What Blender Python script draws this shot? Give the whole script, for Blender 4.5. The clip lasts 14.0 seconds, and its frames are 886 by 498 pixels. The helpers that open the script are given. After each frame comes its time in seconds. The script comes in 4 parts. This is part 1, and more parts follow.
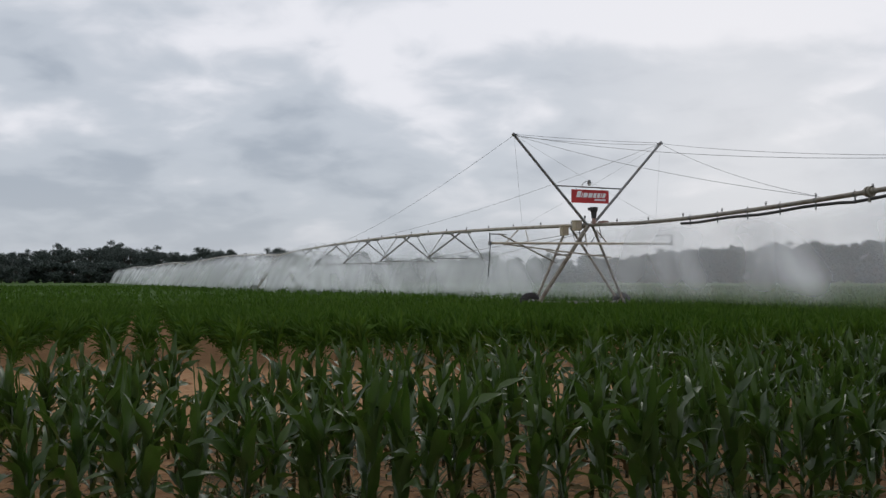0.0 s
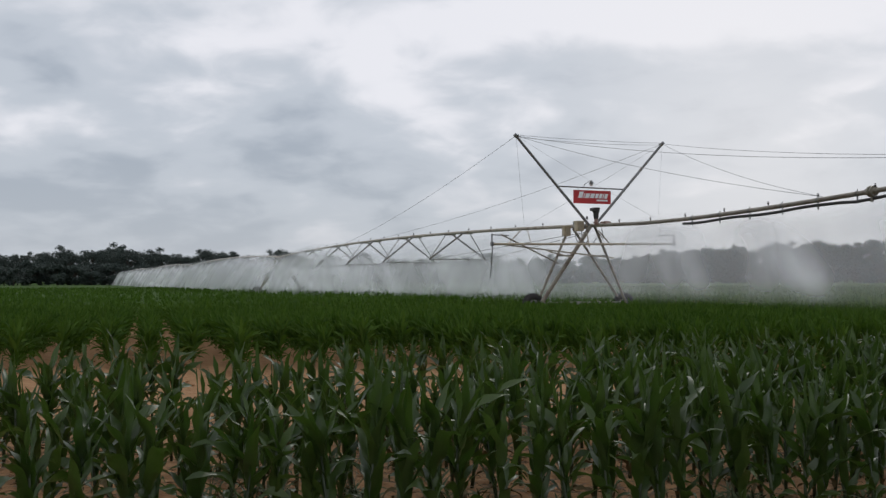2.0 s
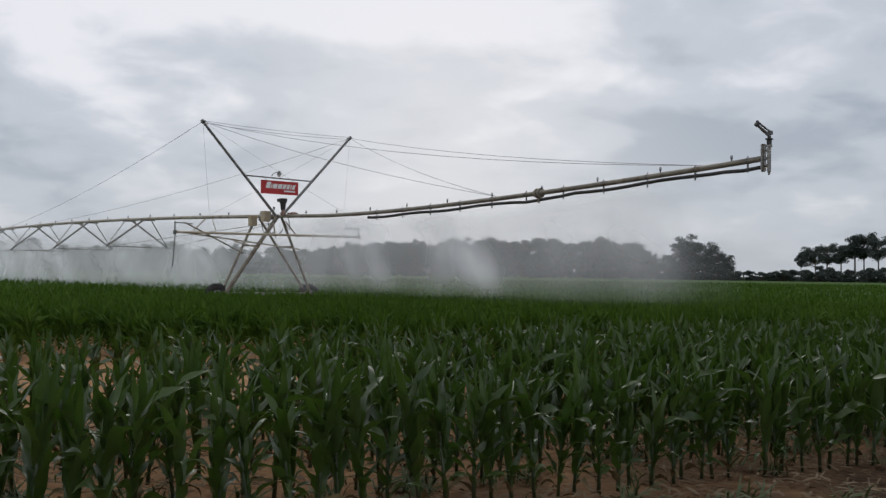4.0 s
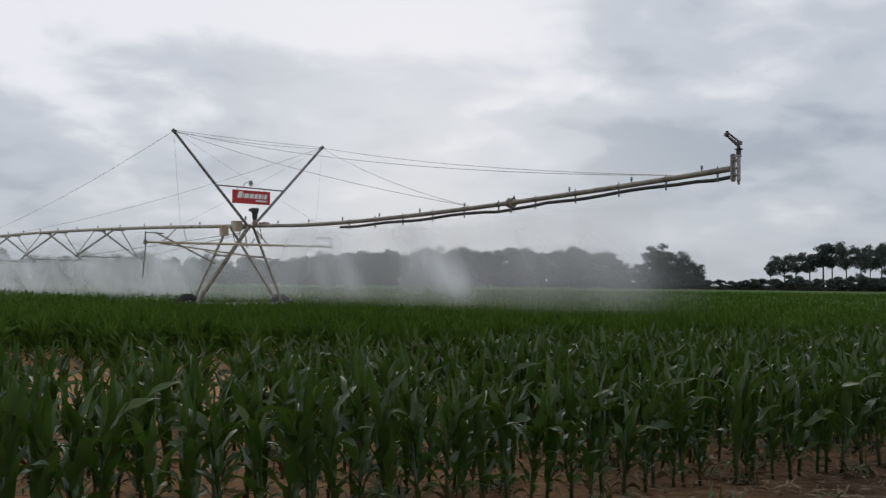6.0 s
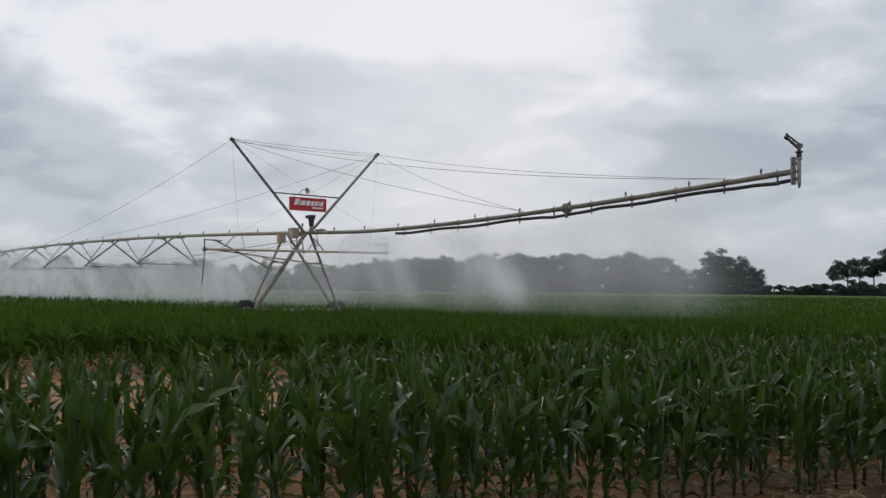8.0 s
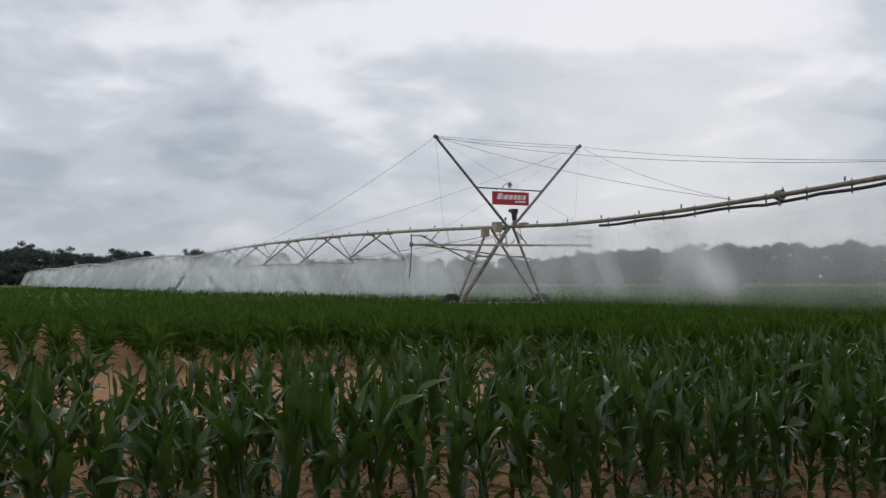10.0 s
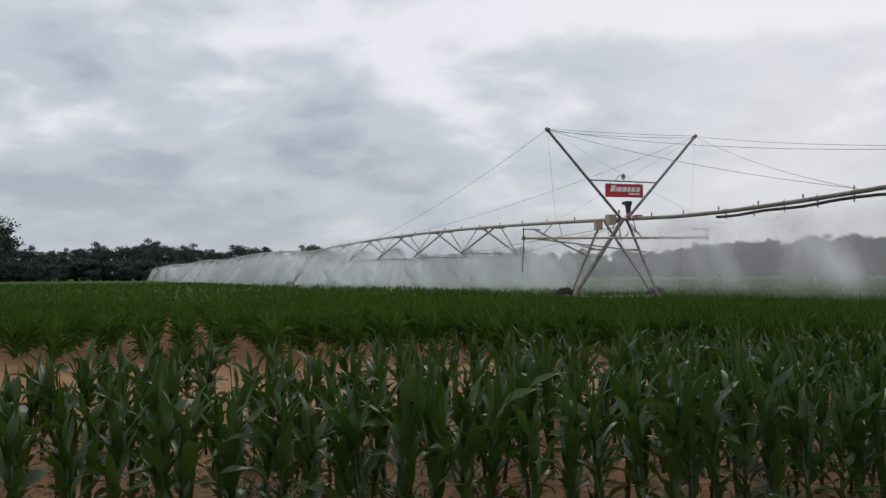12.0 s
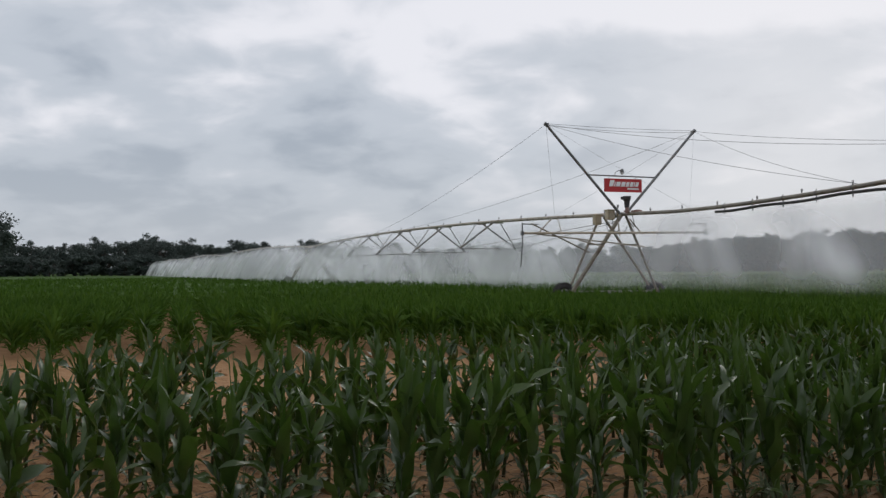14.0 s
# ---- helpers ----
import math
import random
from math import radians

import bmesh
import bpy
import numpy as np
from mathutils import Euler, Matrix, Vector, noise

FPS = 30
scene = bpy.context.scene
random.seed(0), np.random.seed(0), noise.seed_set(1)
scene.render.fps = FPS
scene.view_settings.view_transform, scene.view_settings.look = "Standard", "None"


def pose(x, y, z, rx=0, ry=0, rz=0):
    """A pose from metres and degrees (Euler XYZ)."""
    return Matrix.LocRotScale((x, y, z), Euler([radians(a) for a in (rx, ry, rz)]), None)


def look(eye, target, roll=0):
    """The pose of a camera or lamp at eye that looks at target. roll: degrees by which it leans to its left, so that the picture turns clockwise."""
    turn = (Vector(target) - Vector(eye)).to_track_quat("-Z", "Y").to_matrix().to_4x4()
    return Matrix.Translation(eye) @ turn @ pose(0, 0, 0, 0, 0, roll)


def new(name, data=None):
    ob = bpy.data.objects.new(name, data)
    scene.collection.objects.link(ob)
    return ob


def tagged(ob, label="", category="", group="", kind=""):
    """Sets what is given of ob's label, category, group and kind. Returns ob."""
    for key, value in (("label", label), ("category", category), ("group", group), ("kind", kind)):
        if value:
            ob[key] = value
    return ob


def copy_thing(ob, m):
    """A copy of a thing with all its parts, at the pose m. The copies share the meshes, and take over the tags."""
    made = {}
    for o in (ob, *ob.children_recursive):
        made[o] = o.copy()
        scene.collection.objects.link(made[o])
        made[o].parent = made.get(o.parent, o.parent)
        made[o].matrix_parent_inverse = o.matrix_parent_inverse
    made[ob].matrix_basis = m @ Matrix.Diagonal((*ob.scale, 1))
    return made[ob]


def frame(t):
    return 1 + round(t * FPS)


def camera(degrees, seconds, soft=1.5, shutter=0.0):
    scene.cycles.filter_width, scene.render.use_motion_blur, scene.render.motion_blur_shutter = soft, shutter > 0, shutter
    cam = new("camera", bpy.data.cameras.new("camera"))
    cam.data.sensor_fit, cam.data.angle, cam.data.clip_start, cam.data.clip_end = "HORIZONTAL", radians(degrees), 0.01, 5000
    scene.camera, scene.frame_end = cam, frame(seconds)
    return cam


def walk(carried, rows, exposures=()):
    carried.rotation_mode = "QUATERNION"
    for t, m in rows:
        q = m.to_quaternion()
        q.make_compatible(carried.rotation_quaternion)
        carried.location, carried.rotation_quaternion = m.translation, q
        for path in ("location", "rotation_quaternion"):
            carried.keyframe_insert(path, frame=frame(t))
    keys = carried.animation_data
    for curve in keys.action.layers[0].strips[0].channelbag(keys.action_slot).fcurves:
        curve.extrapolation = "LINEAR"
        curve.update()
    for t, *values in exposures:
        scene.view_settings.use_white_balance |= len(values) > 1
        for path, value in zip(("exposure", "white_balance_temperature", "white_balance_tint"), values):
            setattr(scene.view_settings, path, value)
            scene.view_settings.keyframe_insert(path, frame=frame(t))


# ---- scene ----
cam = camera(47.4, 14.0, soft=1.4)

# the camera turns where it stands, at eye height
EYE = (0.0, 0.0, 1.6)
PATH = [
    (0, pose(*EYE, 91.70, 0.00, 0.67)),
    (0.5, pose(*EYE, 91.71, 0.00, 0.78)),
    (1, pose(*EYE, 91.76, 0.12, 0.77)),
    (1.5, pose(*EYE, 91.76, 0.20, 0.82)),
    (2, pose(*EYE, 91.76, 0.18, 0.80)),
    (2.5, pose(*EYE, 91.88, 0.00, -0.45)),
    (3, pose(*EYE, 92.30, -0.15, -6.00)),
    (3.5, pose(*EYE, 91.94, -0.48, -11.93)),
    (4, pose(*EYE, 91.34, -0.78, -16.91)),
    (4.2, pose(*EYE, 91.26, -0.75, -18.46)),
    (6.5, pose(*EYE, 91.95, -0.64, -18.46)),
    (7, pose(*EYE, 91.92, -0.56, -18.40)),
    (7.5, pose(*EYE, 92.10, -0.52, -17.94)),
    (8, pose(*EYE, 92.21, -0.50, -15.32)),
    (8.5, pose(*EYE, 92.14, -0.35, -11.82)),
    (9, pose(*EYE, 92.07, -0.19, -8.68)),
    (11.5, pose(*EYE, 91.49, 0.34, 1.50)),
    (12, pose(*EYE, 91.46, 0.38, 2.59)),
    (12.5, pose(*EYE, 91.46, 0.40, 2.62)),
    (13, pose(*EYE, 91.31, 0.39, 2.38)),
    (13.5, pose(*EYE, 91.20, 0.37, 2.46)),
    (14, pose(*EYE, 91.17, 0.39, 2.52)),
]
walk(cam, PATH)

# ---- world and sun: overcast sky with broken grey cloud ----
SUN_ELEV, SUN_AZ = 38.0, -12.0
world = bpy.data.worlds.new("overcast_sky")
scene.world = world
world.use_nodes = True
wn, wl = world.node_tree.nodes, world.node_tree.links
wn.clear()


def wmath(op, a, b=None, clamp=False):
    n = wn.new("ShaderNodeMath")
    n.operation, n.use_clamp = op, clamp
    for i, v in enumerate((a, b)):
        if v is None:
            continue
        if isinstance(v, (int, float)):
            n.inputs[i].default_value = v
        else:
            wl.new(v, n.inputs[i])
    return n.outputs[0]


wcoord = wn.new("ShaderNodeTexCoord")
wsep = wn.new("ShaderNodeSeparateXYZ")
wl.new(wcoord.outputs["Generated"], wsep.inputs[0])
up = wmath("MAXIMUM", wsep.outputs[2], 0.0)
lift = wmath("ADD", up, 0.30)
wcomb = wn.new("ShaderNodeCombineXYZ")
wl.new(wmath("DIVIDE", wsep.outputs[0], lift), wcomb.inputs[0])
wl.new(wmath("DIVIDE", wsep.outputs[1], lift), wcomb.inputs[1])
wcomb.inputs[2].default_value = 3.7


def wnoise(scale, detail, rough, distort, shift):
    m = wn.new("ShaderNodeMapping")
    m.inputs["Location"].default_value = shift
    wl.new(wcomb.outputs[0], m.inputs[0])
    n = wn.new("ShaderNodeTexNoise")
    n.inputs["Scale"].default_value, n.inputs["Detail"].default_value = scale, detail
    n.inputs["Roughness"].default_value, n.inputs["Distortion"].default_value = rough, distort
    wl.new(m.outputs[0], n.inputs["Vector"])
    return n.outputs["Fac"]


big = wnoise(1.2, 2, 0.4, 0.1, (1.3, 0.4, 0))
small = wnoise(2.6, 3, 0.42, 0.25, (4.1, 2.2, 0))
fine = wnoise(6.5, 4, 0.5, 0.3, (0.7, 5.2, 0))
cover = wmath("ADD", wmath("MULTIPLY", big, 0.30), wmath("ADD", wmath("MULTIPLY", small, 0.46), wmath("MULTIPLY", fine, 0.22)))
cover = wmath("ADD", cover, wmath("MULTIPLY", wmath("SUBTRACT", wmath("MINIMUM", up, 0.26), 0.11), 0.5))
ramp = wn.new("ShaderNodeValToRGB")
ramp.color_ramp.interpolation = "EASE"
el = ramp.color_ramp.elements
el[0].position, el[0].color = 0.41, (0.38, 0.43, 0.505, 1)
el[1].position, el[1].color = 0.63, (0.85, 0.855, 0.91, 1)
e = el.new(0.51)
e.color = (0.55, 0.595, 0.665, 1)
wl.new(cover, ramp.inputs[0])
# pale haze low down
haze = wn.new("ShaderNodeMix")
haze.data_type = "RGBA"
wl.new(wmath("SUBTRACT", 0.75, wmath("MULTIPLY", up, 5.0), True), haze.inputs["Factor"])
wl.new(ramp.outputs[0], haze.inputs["A"])
haze.inputs["B"].default_value = (0.50, 0.54, 0.60, 1)
# the cloud is thinner, and paler, round the hidden sun
THIN_AZ, THIN_EL = radians(-17), radians(7)
sun_way = (-math.sin(THIN_AZ) * math.cos(THIN_EL), math.cos(THIN_AZ) * math.cos(THIN_EL), math.sin(THIN_EL))
dot = wn.new("ShaderNodeVectorMath")
dot.operation = "DOT_PRODUCT"
wl.new(wcoord.outputs["Generated"], dot.inputs[0])
dot.inputs[1].default_value = sun_way
glow = wmath("POWER", wmath("MAXIMUM", dot.outputs["Value"], 0.0), 60.0)
thin = wn.new("ShaderNodeMix")
thin.data_type = "RGBA"
wl.new(wmath("MULTIPLY", glow, 0.5), thin.inputs["Factor"])
wl.new(haze.outputs["Result"], thin.inputs["A"])
thin.inputs["B"].default_value = (0.93, 0.91, 0.92, 1)
wbg = wn.new("ShaderNodeBackground")
wl.new(thin.outputs["Result"], wbg.inputs["Color"])
wbg.inputs["Strength"].default_value = 1.0
sky = wn.new("ShaderNodeTexSky")
sky.sky_type, sky.sun_disc = "NISHITA", False
sky.sun_elevation, sky.sun_rotation = radians(SUN_ELEV), radians(-SUN_AZ)
skybg = wn.new("ShaderNodeBackground")
wl.new(sky.outputs[0], skybg.inputs["Color"])
skybg.inputs["Strength"].default_value = 0.05
wadd = wn.new("ShaderNodeMixShader")
wadd.inputs[0].default_value = 0.08
wl.new(wbg.outputs[0], wadd.inputs[1])
wl.new(skybg.outputs[0], wadd.inputs[2])
wout = wn.new("ShaderNodeOutputWorld")
wl.new(wadd.outputs[0], wout.inputs["Surface"])

sun = new("sun", bpy.data.lights.new("sun", "SUN"))
sun.data.energy, sun.data.angle, sun.data.color = 0.5, radians(30), (1.0, 0.96, 0.9)
sun.matrix_world = look((0, 0, 0), (math.sin(radians(SUN_AZ)) * math.cos(radians(SUN_ELEV)), -math.cos(radians(SUN_AZ)) * math.cos(radians(SUN_ELEV)), -math.sin(radians(SUN_ELEV))))
sun.location = (0, 0, 60)


# ---- materials ----
def material(name, dark, light, rough=0.6, metal=0.0, scale=8.0, bump=0.2, bump_dist=0.01, vary=0.0, island=False,
             fine=60.0, spec=0.5, through_light=None, rust=None):
    m = bpy.data.materials.new(name)
    m.use_nodes = True
    nt = m.node_tree
    n, l = nt.nodes, nt.links
    b = n["Principled BSDF"]
    b.inputs["Roughness"].default_value = rough
    b.inputs["Metallic"].default_value = metal
    b.inputs["Specular IOR Level"].default_value = spec
    geo = n.new("ShaderNodeNewGeometry")
    t1 = n.new("ShaderNodeTexNoise")
    t1.inputs["Scale"].default_value, t1.inputs["Detail"].default_value = scale, 4
    t2 = n.new("ShaderNodeTexNoise")
    t2.inputs["Scale"].default_value, t2.inputs["Detail"].default_value = fine, 3
    for t in (t1, t2):
        l.new(geo.outputs["Position"], t.inputs["Vector"])
    mixn = n.new("ShaderNodeMix")
    mixn.inputs["Factor"].default_value = 0.4
    l.new(t1.outputs["Fac"], mixn.inputs["A"])
    l.new(t2.outputs["Fac"], mixn.inputs["B"])
    fac = mixn.outputs["Result"]
    mr = n.new("ShaderNodeMapRange")
    mr.inputs["From Min"].default_value, mr.inputs["From Max"].default_value = 0.32, 0.68
    l.new(fac, mr.inputs["Value"])
    fac = mr.outputs["Result"]
    if vary:
        info = n.new("ShaderNodeObjectInfo")
        src = info.outputs["Random"]
        if island:
            add = n.new("ShaderNodeMath")
            add.operation = "ADD"
            l.new(src, add.inputs[0])
            l.new(geo.outputs["Random Per Island"], add.inputs[1])
            fr = n.new("ShaderNodeMath")
            fr.operation = "FRACT"
            l.new(add.outputs[0], fr.inputs[0])
            src = fr.outputs[0]
        mv = n.new("ShaderNodeMix")
        mv.inputs["Factor"].default_value = vary
        l.new(fac, mv.inputs["A"])
        l.new(src, mv.inputs["B"])
        fac = mv.outputs["Result"]
    col = n.new("ShaderNodeMix")
    col.data_type = "RGBA"
    l.new(fac, col.inputs["Factor"])
    col.inputs["A"].default_value = (*dark, 1)
    col.inputs["B"].default_value = (*light, 1)
    out = col.outputs["Result"]
    if rust:
        t3 = n.new("ShaderNodeTexNoise")
        t3.inputs["Scale"].default_value, t3.inputs["Detail"].default_value = 5.0, 6
        l.new(geo.outputs["Position"], t3.inputs["Vector"])
        r = n.new("ShaderNodeMapRange")
        r.inputs["From Min"].default_value, r.inputs["From Max"].default_value = 0.52, 0.66
        l.new(t3.outputs["Fac"], r.inputs["Value"])
        rm = n.new("ShaderNodeMix")
        rm.data_type = "RGBA"
        l.new(r.outputs["Result"], rm.inputs["Factor"])
        l.new(out, rm.inputs["A"])
        rm.inputs["B"].default_value = (*rust, 1)
        out = rm.outputs["Result"]
    l.new(out, b.inputs["Base Color"])
    if bump:
        bp = n.new("ShaderNodeBump")
        bp.inputs["Strength"].default_value, bp.inputs["Distance"].default_value = bump, bump_dist
        l.new(t2.outputs["Fac"], bp.inputs["Height"])
        l.new(bp.outputs[0], b.inputs["Normal"])
    if through_light:
        tr = n.new("ShaderNodeBsdfTranslucent")
        tr.inputs["Color"].default_value = (*through_light[:3], 1)
        ms = n.new("ShaderNodeMixShader")
        ms.inputs[0].default_value = through_light[3]
        l.new(b.outputs[0], ms.inputs[1])
        l.new(tr.outputs[0], ms.inputs[2])
        l.new(ms.outputs[0], n["Material Output"].inputs["Surface"])
    return m


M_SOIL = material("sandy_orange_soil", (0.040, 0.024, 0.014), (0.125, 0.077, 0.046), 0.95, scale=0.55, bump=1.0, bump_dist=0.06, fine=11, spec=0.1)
M_LEAF = material("corn_leaf", (0.010, 0.028, 0.005), (0.074, 0.110, 0.028), 0.32, scale=3, bump=0.3, bump_dist=0.002, vary=0.6, island=True, fine=90, spec=0.37, through_light=(0.075, 0.165, 0.015, 0.2))
M_FIELD = material("corn_leaf_far", (0.012, 0.038, 0.006), (0.090, 0.150, 0.028), 0.75, scale=0.35, bump=0, vary=0.6, island=True, fine=3, spec=0.06, through_light=(0.09, 0.19, 0.015, 0.2))
M_CANOPY = material("corn_canopy", (0.036, 0.074, 0.012), (0.066, 0.118, 0.023), 0.9, scale=0.25, bump=0.9, bump_dist=0.3, fine=2.2, spec=0.1)
M_STALK = material("corn_stalk", (0.016, 0.030, 0.010), (0.050, 0.062, 0.022), 0.5, scale=10, vary=0.4)
M_DRY = material("dry_litter", (0.09, 0.055, 0.03), (0.24, 0.17, 0.10), 0.9, scale=4, vary=0.5, island=True, bump=0)
M_WITHER = material("withered_leaf", (0.075, 0.055, 0.024), (0.20, 0.155, 0.075), 0.8, scale=5, vary=0.5, bump=0.2, bump_dist=0.003, spec=0.2)
M_WEED = material("weed", (0.025, 0.055, 0.015), (0.10, 0.11, 0.035), 0.6, scale=4, vary=0.5, island=True, bump=0)
# greyed and bluish: the wood's distance haze is mixed into the leaf colour
M_TREE_HAZED = material("hazed_tree_leaves", (0.042, 0.060, 0.053), (0.112, 0.132, 0.115), 0.7, scale=0.15, bump=0, vary=0.5, island=True, fine=1.2, spec=0.15)
M_BARK = material("bark", (0.05, 0.04, 0.032), (0.13, 0.11, 0.09), 0.9, scale=1.5, bump=0.6, bump_dist=0.04, fine=9)
M_CREAM = material("cream_painted_steel", (0.34, 0.297, 0.235), (0.50, 0.445, 0.36), 0.5, scale=1.4, bump=0.1, fine=35, rust=(0.22, 0.17, 0.12))
M_GALV = material("galvanised_steel", (0.22, 0.22, 0.21), (0.38, 0.37, 0.35), 0.5, metal=0.5, scale=2.0, bump=0.1, fine=40, rust=(0.26, 0.22, 0.17))
M_DARK = material("weathered_grey_steel", (0.085, 0.092, 0.098), (0.20, 0.208, 0.212), 0.5, metal=0.4, scale=2.0, bump=0.1, fine=40, rust=(0.15, 0.125, 0.10))
M_MAST = material("grey_mast_steel", (0.13, 0.135, 0.14), (0.30, 0.30, 0.30), 0.45, metal=0.3, scale=2.0, bump=0.1, fine=40, rust=(0.20, 0.17, 0.14))
M_LEG = material("dusty_tan_leg_paint", (0.20, 0.18, 0.145), (0.34, 0.305, 0.24), 0.55, scale=1.6, bump=0.1, fine=35, rust=(0.17, 0.13, 0.10))
M_WET = material("wet_stained_cream_paint", (0.15, 0.138, 0.115), (0.33, 0.30, 0.23), 0.4, scale=1.1, bump=0.1, fine=30, rust=(0.16, 0.12, 0.085))
M_YELLOW = material("ochre_painted_steel", (0.40, 0.33, 0.235), (0.54, 0.465, 0.36), 0.5, scale=2.5, bump=0.1, fine=40, rust=(0.34, 0.29, 0.2))
M_BOX = material("tan_box_paint", (0.46, 0.385, 0.25), (0.58, 0.50, 0.35), 0.45, scale=4, bump=0.1, fine=50)
M_HOSE = material("black_hose", (0.022, 0.021, 0.02), (0.05, 0.048, 0.045), 0.5, scale=5, bump=0.1)
M_CABLE = material("steel_cable", (0.34, 0.34, 0.35), (0.5, 0.5, 0.51), 0.5, metal=0.2, scale=3, bump=0)
M_TYRE = material("muddy_tyre", (0.022, 0.022, 0.023), (0.060, 0.054, 0.05), 0.85, scale=6, bump=0.3)
M_RED = material("red_sign_paint", (0.42, 0.018, 0.022), (0.56, 0.035, 0.035), 0.45, scale=1.5, bump=0, fine=20)
M_WHITE = material("white_paint", (0.80, 0.80, 0.79), (0.90, 0.90, 0.89), 0.5, scale=3, bump=0)
M_PINK = material("faded_red_paint", (0.26, 0.15, 0.125), (0.38, 0.26, 0.22), 0.6, scale=6, bump=0.1)
M_SPRAY = material("water_drops", (0.82, 0.84, 0.86), (0.92, 0.93, 0.94), 0.4, scale=1, bump=0, through_light=(0.9, 0.91, 0.92, 0.5))
M_GLASS = material("lamp_glass", (0.75, 0.75, 0.72), (0.85, 0.85, 0.82), 0.15, scale=3, bump=0)



def add_pale_strip(m, pale_dark, pale_light, y0, y1):
    """Paler sand on the headland strip beyond the end rows, darker earth this side of it."""
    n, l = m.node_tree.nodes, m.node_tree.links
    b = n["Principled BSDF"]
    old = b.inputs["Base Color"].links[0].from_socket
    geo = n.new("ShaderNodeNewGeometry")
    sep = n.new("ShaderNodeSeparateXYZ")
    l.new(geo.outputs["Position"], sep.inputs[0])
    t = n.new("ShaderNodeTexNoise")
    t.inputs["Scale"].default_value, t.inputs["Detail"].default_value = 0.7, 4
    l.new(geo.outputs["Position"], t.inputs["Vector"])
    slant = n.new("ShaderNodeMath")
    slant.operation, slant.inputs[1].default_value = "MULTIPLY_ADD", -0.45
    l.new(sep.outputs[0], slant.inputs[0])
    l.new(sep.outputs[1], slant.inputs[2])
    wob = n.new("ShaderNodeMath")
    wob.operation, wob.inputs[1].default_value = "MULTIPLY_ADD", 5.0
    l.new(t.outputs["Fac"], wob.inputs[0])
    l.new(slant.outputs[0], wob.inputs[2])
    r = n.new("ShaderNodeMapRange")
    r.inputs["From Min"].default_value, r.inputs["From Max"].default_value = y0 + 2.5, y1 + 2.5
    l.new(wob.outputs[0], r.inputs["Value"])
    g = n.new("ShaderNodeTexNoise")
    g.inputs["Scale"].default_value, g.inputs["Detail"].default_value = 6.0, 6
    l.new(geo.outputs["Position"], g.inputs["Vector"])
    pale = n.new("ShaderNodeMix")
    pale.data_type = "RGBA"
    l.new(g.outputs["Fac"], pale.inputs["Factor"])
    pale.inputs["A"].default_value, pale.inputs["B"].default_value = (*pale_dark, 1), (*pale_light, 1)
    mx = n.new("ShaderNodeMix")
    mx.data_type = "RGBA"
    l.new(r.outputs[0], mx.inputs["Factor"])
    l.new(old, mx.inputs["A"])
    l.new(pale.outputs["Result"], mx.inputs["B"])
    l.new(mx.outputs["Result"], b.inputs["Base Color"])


add_pale_strip(M_SOIL, (0.22, 0.108, 0.048), (0.46, 0.275, 0.145), 4.3, 7.5)

# ---- mesh helpers ----
def part(name, bm, mat, parent=None, label="", smooth=False):
    me = bpy.data.meshes.new(name)
    bm.to_mesh(me)
    bm.free()
    me.materials.append(mat)
    if smooth:
        for p in me.polygons:
            p.use_smooth = True
    ob = new(name, me)
    if parent:
        ob.parent = parent
    if label:
        tagged(ob, label)
    return ob


def mesh_arrays(name, verts, faces, mat, smooth=False):
    """One mesh object from arrays of corners and of faces with equally many corners."""
    me = bpy.data.meshes.new(name)
    k = faces.shape[1]
    me.vertices.add(len(verts))
    me.vertices.foreach_set("co", np.ascontiguousarray(verts, np.float32).ravel())
    me.loops.add(faces.size)
    me.loops.foreach_set("vertex_index", np.ascontiguousarray(faces, np.int32).ravel())
    me.polygons.add(len(faces))
    me.polygons.foreach_set("loop_start", np.arange(0, faces.size, k, dtype=np.int32))
    if smooth:
        me.polygons.foreach_set("use_smooth", np.ones(len(faces), bool))
    me.update(calc_edges=True)
    me.materials.append(mat)
    return new(name, me)


def tube(bm, pts, r, sides=8, r_end=None, caps=True):
    pts = [Vector(p) for p in pts]
    rings = []
    for i, p in enumerate(pts):
        d = (pts[min(i + 1, len(pts) - 1)] - pts[max(i - 1, 0)]).normalized()
        ref = Vector((0, 0, 1)) if abs(d.z) < 0.95 else Vector((1, 0, 0))
        u = d.cross(ref).normalized()
        v = u.cross(d)
        rr = r if r_end is None else r + (r_end - r) * i / (len(pts) - 1)
        rings.append([bm.verts.new(p + (u * math.cos(a) + v * math.sin(a)) * rr) for a in (2 * math.pi * k / sides for k in range(sides))])
    for a, b in zip(rings, rings[1:]):
        for k in range(sides):
            bm.faces.new((a[k], a[(k + 1) % sides], b[(k + 1) % sides], b[k]))
    if caps:
        bm.faces.new(rings[0][::-1])
        bm.faces.new(rings[-1])
    return bm


